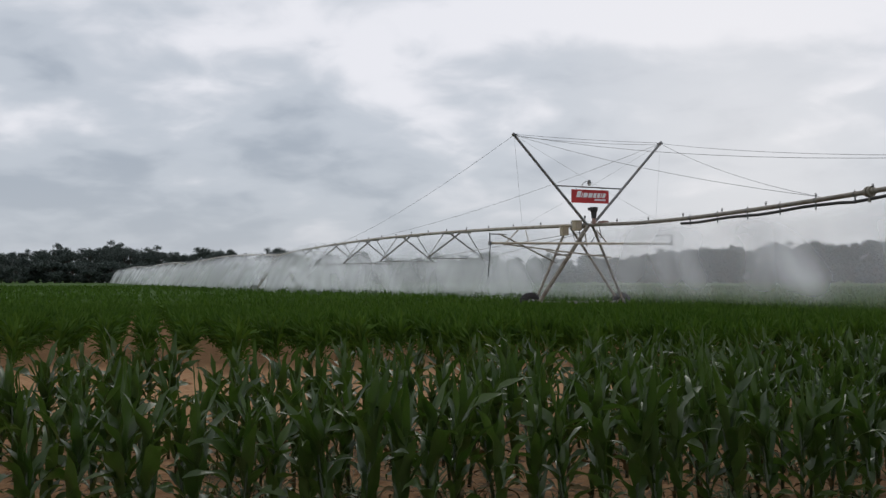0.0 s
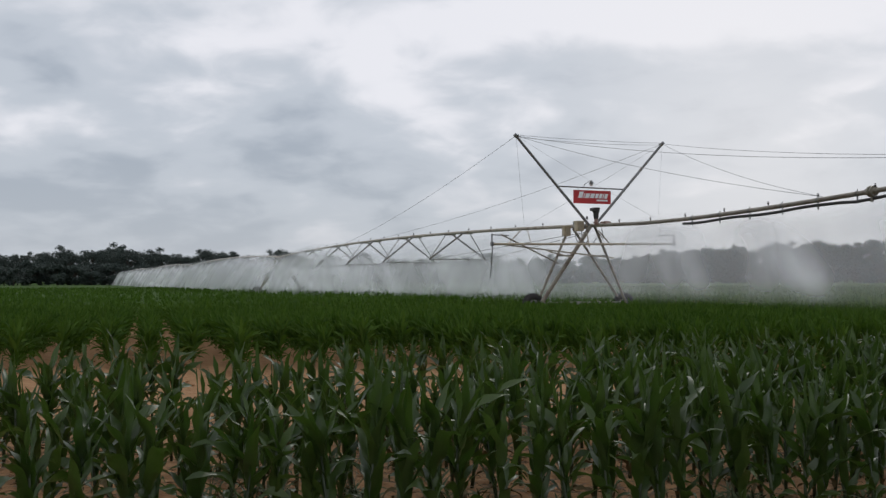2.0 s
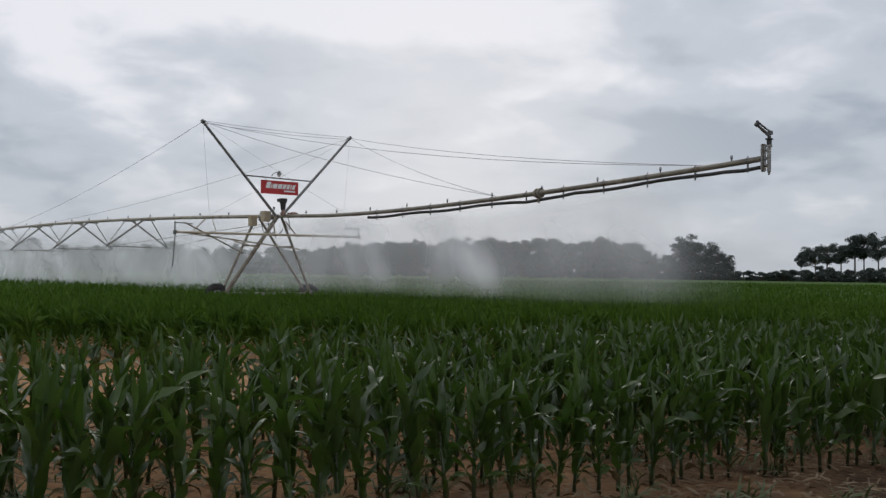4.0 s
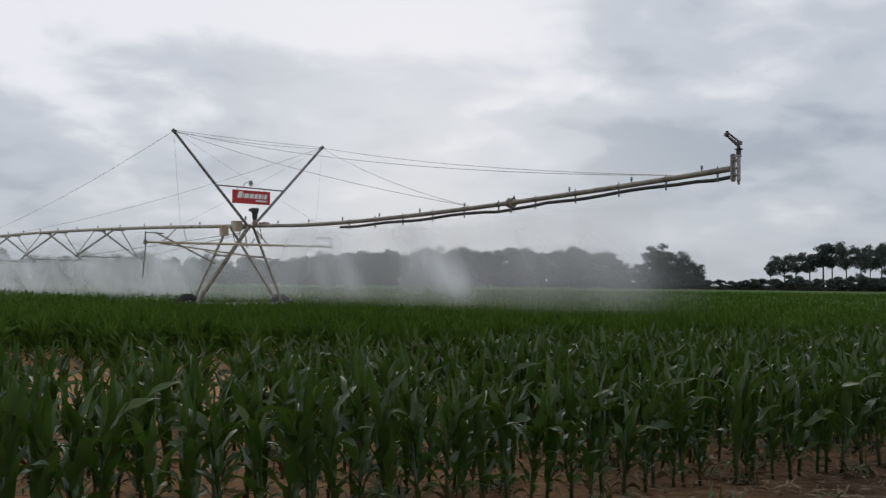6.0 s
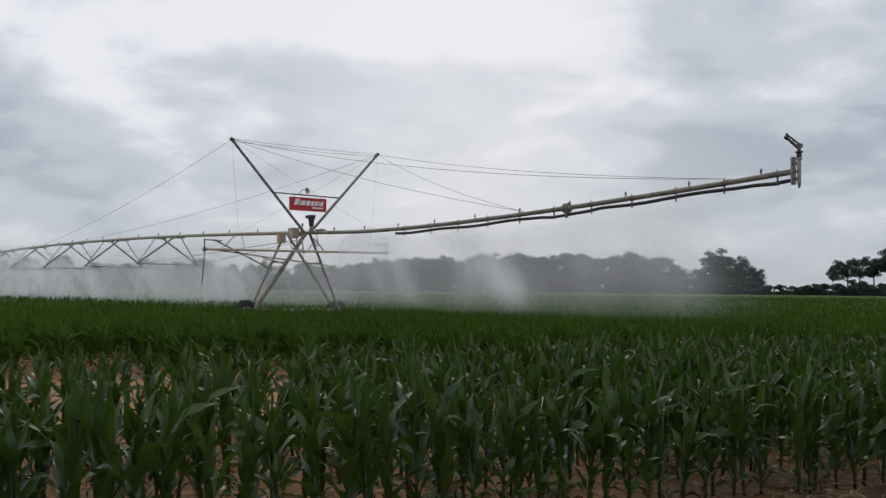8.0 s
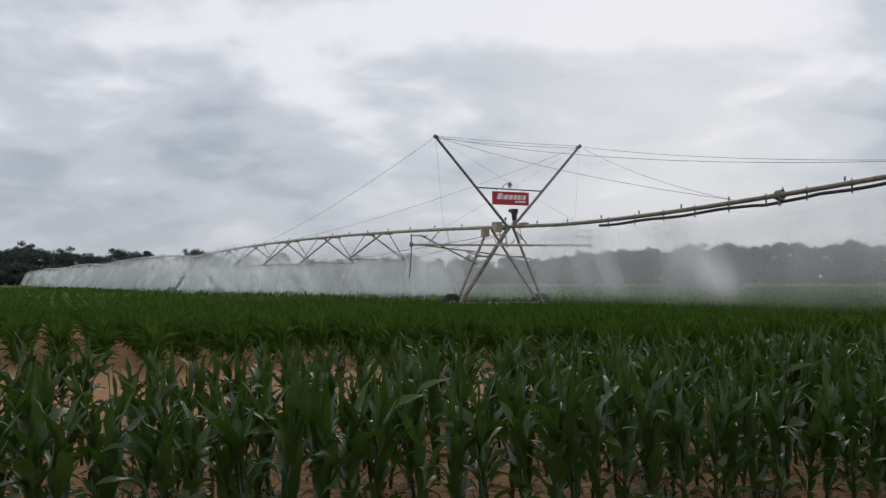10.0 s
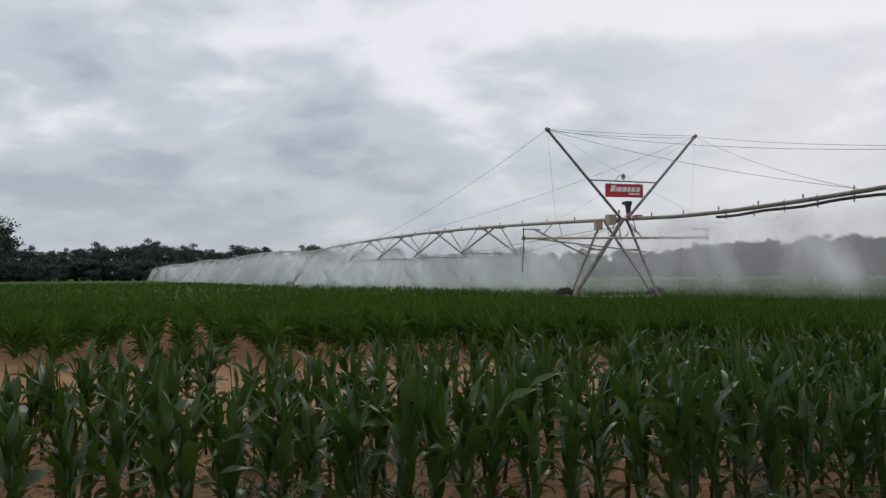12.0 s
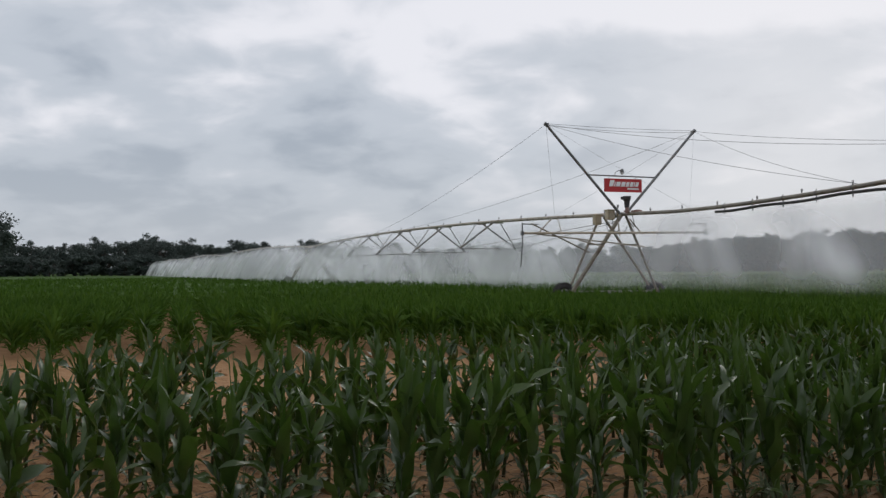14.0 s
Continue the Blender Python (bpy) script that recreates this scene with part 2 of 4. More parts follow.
def angle_bar(bm, a, b, w=0.06, t=0.008, turn=0.0):
    """A steel angle from a to b: two legs of width w."""
    a, b = Vector(a), Vector(b)
    d = (b - a).normalized()
    ref = Vector((0, 0, 1)) if abs(d.z) < 0.95 else Vector((1, 0, 0))
    u = d.cross(ref).normalized()
    v = u.cross(d)
    q = Matrix.Rotation(turn, 3, d)
    u, v = q @ u, q @ v
    prof = [(0, 0), (w, 0), (w, t), (t, t), (t, w), (0, w)]
    ra = [bm.verts.new(a + u * x + v * y) for x, y in prof]
    rb = [bm.verts.new(b + u * x + v * y) for x, y in prof]
    for k in range(6):
        bm.faces.new((ra[k], ra[(k + 1) % 6], rb[(k + 1) % 6], rb[k]))
    bm.faces.new(ra[::-1])
    bm.faces.new(rb)
    return bm


def box(bm, centre, size, m=None, bevel=0.0):
    r = bmesh.ops.create_cube(bm, size=1.0)
    vs = r["verts"]
    bmesh.ops.scale(bm, vec=size, verts=vs)
    if bevel:
        es = list({e for v in vs for e in v.link_edges})
        vs = list({v for v in vs} | {v for f in bmesh.ops.bevel(bm, geom=es, offset=bevel, segments=2, affect="EDGES")["faces"] for v in f.verts})
        vs = [v for v in vs if v.is_valid]
    bmesh.ops.transform(bm, matrix=Matrix.Translation(centre) @ (m or Matrix()), verts=vs)
    return bm


def empty(name, label, category, group="", at=None):
    ob = new(name)
    ob.empty_display_size = 0.2
    if at is not None:
        ob.matrix_world = at
    return tagged(ob, label, category, group)


# ---- ground ----
def smooth_noise(x, y, s):
    return noise.noise((x * s, y * s, 7.3))


def build_ground():
    bm = bmesh.new()
    # dense near strip, coarse to the horizon
    xs = [-2500, -900, -400, -200, -100, -50] + [x * 0.4 for x in range(-70, 71)] + [50, 100, 200, 400, 900, 2500]
    ys = [-900, -200, -40, -10] + [y * 0.4 for y in range(0, 66)] + [30, 40, 60, 90, 140, 200, 300, 420, 800, 2600]
    grid = []
    for y in ys:
        row = []
        for x in xs:
            z = 0.0
            if abs(x) < 29 and 0 <= y < 27:
                z = 0.035 * smooth_noise(x, y, 0.5) + 0.03 * smooth_noise(x, y, 1.9)
            row.append(bm.verts.new((x, y, z)))
        grid.append(row)
    for a, b in zip(grid, grid[1:]):
        for k in range(len(xs) - 1):
            bm.faces.new((a[k], a[k + 1], b[k + 1], b[k]))
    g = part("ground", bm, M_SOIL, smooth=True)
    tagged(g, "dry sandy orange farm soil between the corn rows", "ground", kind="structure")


build_ground()

# ---- the irrigation machine: its own axes ----
HUB = Vector((5.83, 43.6, 0))
ALONG = Vector((-0.386, 0.922, 0)).normalized()
ACROSS = Vector((ALONG.y, -ALONG.x, 0))
PIPE_Z, SPAN, OVER = 3.93, 60.0, 23.6


def at(s, w, z):
    return HUB + ALONG * s + ACROSS * w + Vector((0, 0, z))


AXES = Matrix((ACROSS, ALONG, Vector((0, 0, 1)))).transposed().to_4x4()


def pipe_z(s):
    if s < 0:
        # sags a little beside the tower, then the cables lift it
        return PIPE_Z - 0.11 * min(1.0, -s / 4) + 0.74 * (max(0.0, -s - 6) / (OVER - 6)) ** 1.6
    u = (s % SPAN) / SPAN
    return PIPE_Z + 0.47 * 4 * u * (1 - u)


def sprinkler(parent, s, w=0.0):
    p = at(s, w, pipe_z(s) + 0.075)
    bm = bmesh.new()
    tube(bm, [p, p + Vector((0, 0, 0.06))], 0.018, 6)
    tube(bm, [p + Vector((0, 0, 0.05)), p + Vector((0, 0, 0.09))], 0.034, 8)
    tube(bm, [p + Vector((0, 0, 0.11)), p + Vector((0, 0, 0.135))], 0.042, 8, 0.022)
    tube(bm, [p + Vector((0.028, 0, 0.08)), p + Vector((0.028, 0, 0.12))], 0.006, 5)
    part("sprinkler", bm, M_HOSE, parent, "small black upright sprinkler head")


def build_overhang():
    ob = empty("overhang_pipe", "long cream steel irrigation overhang pipe held up by cables", "irrigation pipe", at=Matrix())
    bm = bmesh.new()
    tube(bm, [at(-i * OVER / 24, 0, pipe_z(-i * OVER / 24)) for i in range(25)], 0.076, 12)
    part("pipe", bm, M_WET, ob, smooth=True)
    bm = bmesh.new()
    pts = []
    for i in range(33):
        s = -6.6 - i * (OVER - 6.6) / 32
        dip = 0.06 * math.sin(i * 0.9) + (0.12 if 15 < i < 20 else 0.0)
        pts.append(at(s, 0.03, pipe_z(s) - 0.165 - dip * 0.35 - (0.05 if i > 30 else 0.0)))
    tube(bm, pts, 0.05, 8)
    part("feed_hose", bm, M_HOSE, ob, "dark water hose slung beneath the pipe", True)
    for i in range(11):
        s = -7.2 - i * 1.6
        z = pipe_z(s)
        bm = bmesh.new()
        tube(bm, [at(s - 0.02, 0, z), at(s + 0.02, 0, z)], 0.088, 12)
        box(bm, at(s, 0.0, z - 0.16), (0.03, 0.04, 0.26), AXES)
        tube(bm, [at(s, 0.0, z + 0.07), at(s, 0.0, z + 0.13)], 0.012, 5)
        part("hose_clamp", bm, M_DARK, ob)
    for i in range(10):
        sprinkler(ob, -2.2 - i * 2.28)
    bm = bmesh.new()
    for o, r in ((-0.10, 0.16), (0.02, 0.16)):
        tube(bm, [at(-15.75 + o, 0, pipe_z(-15.75)), at(-15.75 + o + 0.06, 0, pipe_z(-15.75))], r, 14)
    tube(bm, [at(-15.95, 0, pipe_z(-15.95)), at(-15.55, 0, pipe_z(-15.55))], 0.10, 14)
    box(bm, at(-15.75, 0, pipe_z(-15.75) - 0.2), (0.05, 0.08, 0.22), AXES)
    part("pipe_joint", bm, M_WET, ob, "bolted flange joint")


def build_end_gun():
    ob = empty("end_gun", "grey end gun sprinkler on the tip of the overhang", "sprinkler gun", at=Matrix())
    z = pipe_z(-OVER)
    up_ = Vector((0, 0, 1))
    base = at(-OVER - 0.05, 0, z)
    bm = bmesh.new()
    box(bm, base + up_ * 0.03, (0.20, 0.05, 0.66), AXES, 0.01)
    box(bm, base + ACROSS * 0.0 + up_ * 0.02, (0.09, 0.09, 0.70), AXES, 0.01)
    part("mounting_plate", bm, M_GALV, ob)
    riser = base + ALONG * -0.16
    bm = bmesh.new()
    tube(bm, [riser + up_ * -0.42, riser + up_ * -0.3], 0.02, 8, 0.05)
    tube(bm, [riser + up_ * -0.3, riser + up_ * 0.28], 0.05, 10)
    for h in (-0.18, 0.0, 0.2):
        tube(bm, [base + up_ * h, riser + up_ * h], 0.035, 8)
    tube(bm, [riser + up_ * 0.28, riser + up_ * 0.33], 0.075, 12)
    part("riser", bm, M_GALV, ob, smooth=False)
    bm = bmesh.new()
    tube(bm, [riser + up_ * 0.33, riser + up_ * 0.46], 0.065, 10)
    tube(bm, [riser + up_ * 0.46, riser + up_ * 0.49], 0.10, 12)
    part("swivel_bearing", bm, M_HOSE, ob)
    side = (ACROSS * -0.85 + ALONG * 0.25).normalized()
    bm = bmesh.new()
    p0 = riser + up_ * 0.49
    tube(bm, [p0, p0 + up_ * 0.07, p0 + up_ * 0.13 + side * 0.09, p0 + up_ * 0.22 + side * 0.24, p0 + up_ * 0.30 + side * 0.36], 0.05, 8, 0.034)
    part("gun_barrel", bm, M_DARK, ob, smooth=True)
    bm = bmesh.new()
    tube(bm, [p0 + up_ * 0.30 + side * 0.36, p0 + up_ * 0.34 + side * 0.43], 0.052, 8)
    part("nozzle", bm, M_HOSE, ob)
    bm = bmesh.new()
    tube(bm, [p0 + up_ * 0.16 + side * -0.06, p0 + up_ * 0.24 + side * 0.10, p0 + up_ * 0.37 + side * 0.33], 0.024, 6)
    part("drive_arm", bm, M_DARK, ob)
    bm = bmesh.new()
    box(bm, p0 + up_ * 0.15 + side * -0.03, (0.16, 0.07, 0.10), AXES, 0.01)
    part("counterweight", bm, M_DARK, ob)
    bm = bmesh.new()
    box(bm, p0 + up_ * 0.39 + side * 0.37, (0.09, 0.04, 0.07), AXES, 0.01)
    part("deflector", bm, M_HOSE, ob)


def build_span(k):
    s0 = k * SPAN
    ob = empty("pivot_span", "arched cream irrigation pipe span with a steel truss beneath", "irrigation span", "pivot spans", Matrix())
    bm = bmesh.new()
    tube(bm, [at(s0 + i * SPAN / 24, 0, pipe_z(min(s0 + i * SPAN / 24, s0 + SPAN - 1e-4))) for i in range(25)], 0.084, 12 if k == 0 else 8)
    part("pipe", bm, M_CREAM, ob, smooth=True)
    # truss: at each station two pipe brackets, with angles that splay to two lower rods
    bays, bay = 5, 8.1
    nodes = [s0 + 15.0 + i * bay for i in range(bays)]

    def low(i, side):
        s = nodes[i]
        u = (s - s0) / SPAN
        deep = 1.0 + 2.9 * u * (1 - u)
        return at(s, side * (0.75 + deep * 0.62), pipe_z(s) - deep)

    for i in range(bays):
        for side in (-1, 1):
            for ds in (-1.25, 1.25):
                s = nodes[i] + ds
                bm = bmesh.new()
                angle_bar(bm, at(s, side * 0.22, pipe_z(s) - 0.13), low(i, side), 0.085 if ds * side > 0 else 0.06)
                part("truss_angle", bm, M_GALV, ob)
        for ds in (-1.25, 1.25):
            s = nodes[i] + ds
            bm = bmesh.new()
            angle_bar(bm, at(s, -0.42, pipe_z(s) - 0.12), at(s, 0.42, pipe_z(s) - 0.12), 0.07)
            part("pipe_bracket", bm, M_GALV, ob)
        bm = bmesh.new()
        angle_bar(bm, low(i, -1), low(i, 1), 0.05)
        part("cross_angle", bm, M_GALV, ob)
    for side in (-1, 1):
        bm = bmesh.new()
        tube(bm, [at(s0 + 0.5, side * 0.1, pipe_z(s0 + 0.5) - 0.3)] + [low(i, side) for i in range(bays)] + [at(s0 + SPAN - 0.5, side * 0.1, pipe_z(s0 + SPAN - 0.5) - 0.3)], 0.014, 5)
        part("truss_rod", bm, M_GALV, ob)
    if k < 3:
        for i in range(20):
            sprinkler(ob, s0 + 1.6 + i * 2.95)


def build_wheel(parent, centre, big=True):
    w = empty("wheel", "", "")
    w.parent = parent
    bm = bmesh.new()
    R, r, nseg = 0.36, 0.14, 28
    rings = []
    for i in range(nseg):
        a = 2 * math.pi * i / nseg
        c = Vector((math.cos(a), 0, math.sin(a)))
        rings.append([bm.verts.new(c * (R + r * 0.95 * math.cos(b)) + Vector((0, r * 0.9 * math.sin(b), 0))) for b in (2 * math.pi * j / 10 for j in range(10))])
    for i in range(nseg):
        for j in range(10):
            bm.faces.new((rings[i][j], rings[i][(j + 1) % 10], rings[(i + 1) % nseg][(j + 1) % 10], rings[(i + 1) % nseg][j]))
    for i in range(20):
        a = 2 * math.pi * i / 20
        for side in (-1, 1):
            m = Matrix.Rotation(-a - side * 0.08, 4, "Y") @ Matrix.Translation((R + r * 0.90, side * 0.06, 0)) @ Matrix.Rotation(side * 0.7, 4, "X")
            box(bm, (0, 0, 0), (0.06, 0.17, 0.045), m)
    tyre = part("tyre", bm, M_TYRE, w, "black muddy lugged farm tyre")
    bm = bmesh.new()
    tube(bm, [(0, -0.11, 0), (0, -0.06, 0)], 0.24, 20)
    tube(bm, [(0, -0.12, 0), (0, 0.14, 0)], 0.09, 12)
    tube(bm, [(0, -0.10, 0), (0, 0.12, 0)], 0.23, 20, caps=False)
    rim = part("rim", bm, M_GALV, w)
    w.matrix_world = Matrix.Translation(centre) @ AXES @ Matrix.Rotation(0, 4, "Z")
    return w


def build_tower(s, near):
    label = "galvanised drive tower with two raised cable masts" if near else "galvanised drive tower on wheels under the irrigation pipe"
    ob = empty("drive_tower", label, "irrigation tower", "drive towers", Matrix())
    top = PIPE_Z - 0.03
    foot = 2.12
    for side in (-1, 1):
        for d in (-1, 1):
            bm = bmesh.new()
            a, b = at(s + d * 0.95, side * 0.10, top), at(s + d * 0.18, side * foot, 0.56)
            if near:
                tube(bm, [a, b], 0.088 if d < 0 and side < 0 else 0.058, 8)
            else:
                tube(bm, [a, b], 0.07, 5)
            part("leg", bm, M_LEG, ob)
        bm = bmesh.new()
        a, b = at(s - 0.66, side * 0.86, 2.62), at(s + 0.66, side * 0.86, 2.62)
        angle_bar(bm, a, b, 0.06)
        part("leg_brace", bm, M_GALV, ob)
    bm = bmesh.new()
    box(bm, at(s, 0, 0.56), (2 * foot + 0.5, 0.20, 0.16), AXES, 0.015)
    part("base_beam", bm, M_GALV, ob)
    for side in (-1, 1):
        build_wheel(ob, at(s - 0.02, side * (foot + 0.15), 0.50) + ALONG * 0.28)
        bm = bmesh.new()
        box(bm, at(s, side * (foot + 0.12), 0.56), (0.34, 0.26, 0.26), AXES, 0.03)
        part("wheel_gearbox", bm, M_DARK, ob)
    bm = bmesh.new()
    box(bm, at(s, 0, PIPE_Z), (0.30, 0.42, 0.24), AXES, 0.02)
    tube(bm, [at(s - 0.5, 0, PIPE_Z), at(s + 0.5, 0, PIPE_Z)], 0.125, 12)
    part("pipe_saddle", bm, M_GALV if near else M_CREAM, ob)
    if near:
        near_tower_parts(ob, s)
    return ob


MAST_W, MAST_Z = 3.62, 7.64
V_Z = 3.92


def near_tower_parts(ob, s):
    for side in (-1, 1):
        bm = bmesh.new()
        tube(bm, [at(0, side * 0.12, V_Z), at(0, side * MAST_W, MAST_Z)], 0.062, 10, 0.055)
        tube(bm, [at(0, side * (MAST_W - 0.05), MAST_Z - 0.05), at(0, side * (MAST_W + 0.06), MAST_Z + 0.06)], 0.075, 10)
        mast = part("mast", bm, M_MAST, ob, "grey steel cable mast")
        bm = bmesh.new()
        tube(bm, [at(-0.18, side * (MAST_W - 0.02), MAST_Z), at(0.18, side * (MAST_W - 0.02), MAST_Z)], 0.035, 8)
        part("cable_pulley", bm, M_DARK, mast)
    bm = bmesh.new()
    w = 0.12 + (MAST_W - 0.12) * (5.55 - V_Z) / (MAST_Z - V_Z)
    tube(bm, [at(0, -w, 5.58), at(0, w, 5.54)], 0.03, 8)
    part("cross_bar", bm, M_DARK, ob)
    # boxes on the pipe
    for (ds, dw, z, sx, sy, sz) in ((1.15, -0.62, 3.72, 0.32, 0.28, 0.42), (0.30, -0.46, 3.90, 0.34, 0.30, 0.42)):
        bm = bmesh.new()
        box(bm, at(ds, dw, z), (sx, sy, sz), AXES, 0.03)
        box(bm, at(ds, dw, z + sz / 2), (sx + 0.05, sy + 0.05, 0.05), AXES, 0.015)
        bx = part("control_box", bm, M_BOX, ob, "tan painted control box")
        bm = bmesh.new()
        box(bm, at(ds, dw, z) - ALONG * (sy / 2 + 0.012), (sx * 0.75, 0.02, sz * 0.7), AXES, 0.006)
        part("cover_plate", bm, M_YELLOW, bx)
    for pts in (((0.9, -0.3, 3.6), (0.8, -0.35, 3.2), (0.4, -0.3, 2.95), (0.1, -0.1, 3.3)),
                ((0.2, -0.4, 3.75), (0.1, -0.5, 3.1), (-0.2, -0.2, 2.8), (-0.2, 0.1, 3.4)),
                ((-0.1, 0.1, 3.85), (-0.4, 0.35, 3.2), (-0.6, 0.3, 3.2), (-0.6, 0.1, 3.85))):
        bm = bmesh.new()
        q = [at(*p) for p in pts]
        curve_pts = []
        for i in range(17):
            t = i / 16
            a, b, c2 = q[0].lerp(q[1], t), q[1].lerp(q[2], t), q[2].lerp(q[3], t)
            a, b = a.lerp(b, t), b.lerp(c2, t)
            curve_pts.append(a.lerp(b, t))
        tube(bm, curve_pts, 0.016, 6)
        part("cable_loop", bm, M_HOSE, ob)
    # upturned spout with a black hood
    bm = bmesh.new()
    c = at(-0.55, -0.12, 0)
    zz = Vector((0, 0, 1))
    tube(bm, [c + zz * 3.93, c + zz * 4.22], 0.08, 12)
    tube(bm, [c + zz * 4.0, c + zz * 4.05], 0.13, 12)
    part("upright_valve", bm, M_PINK, ob, "faded red valve body")
    bm = bmesh.new()
    tube(bm, [c + zz * 4.18, c + zz * 4.46], 0.10, 12, 0.125)
    tube(bm, [c + zz * 4.46, c + zz * 4.50, c + zz * 4.66], 0.14, 12, 0.175)
    box(bm, c + zz * 4.58 - ACROSS * 0.16, (0.12, 0.3, 0.12), AXES, 0.01)
    part("valve_hood", bm, M_HOSE, ob, "flared black rubber hood")
    for ds, dw in ((-0.9, 0.25), (-1.1, 0.05), (-0.75, 0.1)):
        bm = bmesh.new()
        box(bm, at(ds, dw, 4.0), (0.2, 0.2, 0.12), AXES, 0.02)
        part("valve_bracket", bm, M_PINK, ob)
    bm = bmesh.new()
    tube(bm, [at(0.42, 0.0, 3.98), at(0.42, 0.0, 4.26)], 0.02, 6)
    tube(bm, [at(0.42, 0.0, 4.24), at(0.42, 0.0, 4.36)], 0.05, 8, 0.04)
    part("pressure_gauge", bm, M_DARK, ob)
    # cables
    def cable(a, b, sag=0.0, r=0.0085):
        a, b = Vector(a), Vector(b)
        cb = bmesh.new()
        tube(cb, [a.lerp(b, i / 12) - Vector((0, 0, sag * 4 * i / 12 * (1 - i / 12))) for i in range(13)], r, 5)
        part("cable", cb, M_CABLE, ob)

    tops = [at(0, -MAST_W, MAST_Z), at(0, MAST_W, MAST_Z)]
    cable(tops[0] + zz * 0.03, tops[1] + zz * 0.03, 0.05)
    cable(tops[0] - zz * 0.05, tops[1] - zz * 0.05, 0.10)
    for t, sl, dip in zip(tops, (38.0, 30.0), (0.45, 0.22)):
        cable(t, at(sl, 0, pipe_z(sl) + 0.08), 0.35)
        cable(t, at(-13.8, 0, pipe_z(-13.8) + 0.08), 0.25)
        cable(t, at(-21.8, 0, pipe_z(-21.8) + 0.08), dip, 0.0085)
    for t, sl in zip(tops, (6.5, 6.5)):
        cable(t, at(sl, 0, pipe_z(sl) + 0.08), 0.05, 0.0045)
        cable(t, at(-5.0, 0, pipe_z(-5.0) + 0.08), 0.05, 0.0045)
    # sprinkler boom across the machine, with its drop hoses
    bm = bmesh.new()
    tube(bm, [at(-0.55, -5.05, 3.06), at(-0.55, 3.85, 3.15)], 0.05, 10)
    boom = part("boom", bm, M_YELLOW, ob, "ochre painted cross boom")
    for w0, z0, back in ((-5.0, 3.06, 0.75), (3.8, 3.15, -0.80)):
        bm = bmesh.new()
        tube(bm, [at(-0.55, w0, z0 - 0.1), at(-0.55, w0, z0 + 0.42)], 0.028, 8)
        tube(bm, [at(-0.55, w0, z0 + 0.38), at(-0.55, w0 + back, z0 + 0.36)], 0.022, 8)
        box(bm, at(-0.55, w0, z0), (0.10, 0.16, 0.16), AXES, 0.01)
        part("boom_end", bm, M_DARK, boom)
    bm = bmesh.new()
    tube(bm, [at(-0.6, -5.0, 3.0), at(-0.6, -5.05, 2.35), at(-0.6, -5.1, 1.68)], 0.022, 6)
    part("drop_hose", bm, M_HOSE, boom)
    for a, b in (((-0.55, -4.4, 3.0), (-0.1, 1.0, 2.5)), ((-0.5, -2.4, 2.75), (-0.3, -1.1, 2.5)), ((-0.55, -0.5, 2.98), (0, -0.3, 3.7)), ((-0.55, 0.6, 3.02), (0, 0.3, 3.7))):
        bm = bmesh.new()
        angle_bar(bm, at(*a), at(*b), 0.06)
        part("boom_brace", bm, M_CREAM, ob)
    for a, b, r in (((-0.55, -4.3, 3.06), (6.9, 0, pipe_z(6.9) - 0.06), 0.035), ((-0.55, -3.2, 3.05), (6.2, 0, pipe_z(6.2) - 0.06), 0.025),
                    ((-0.55, -4.6, 3.46), (-0.55, -1.95, 2.28), 0.032)):
        bm = bmesh.new()
        tube(bm, [at(*a), at(*b)], r, 6)
        part("boom_stay", bm, M_LEG, ob)


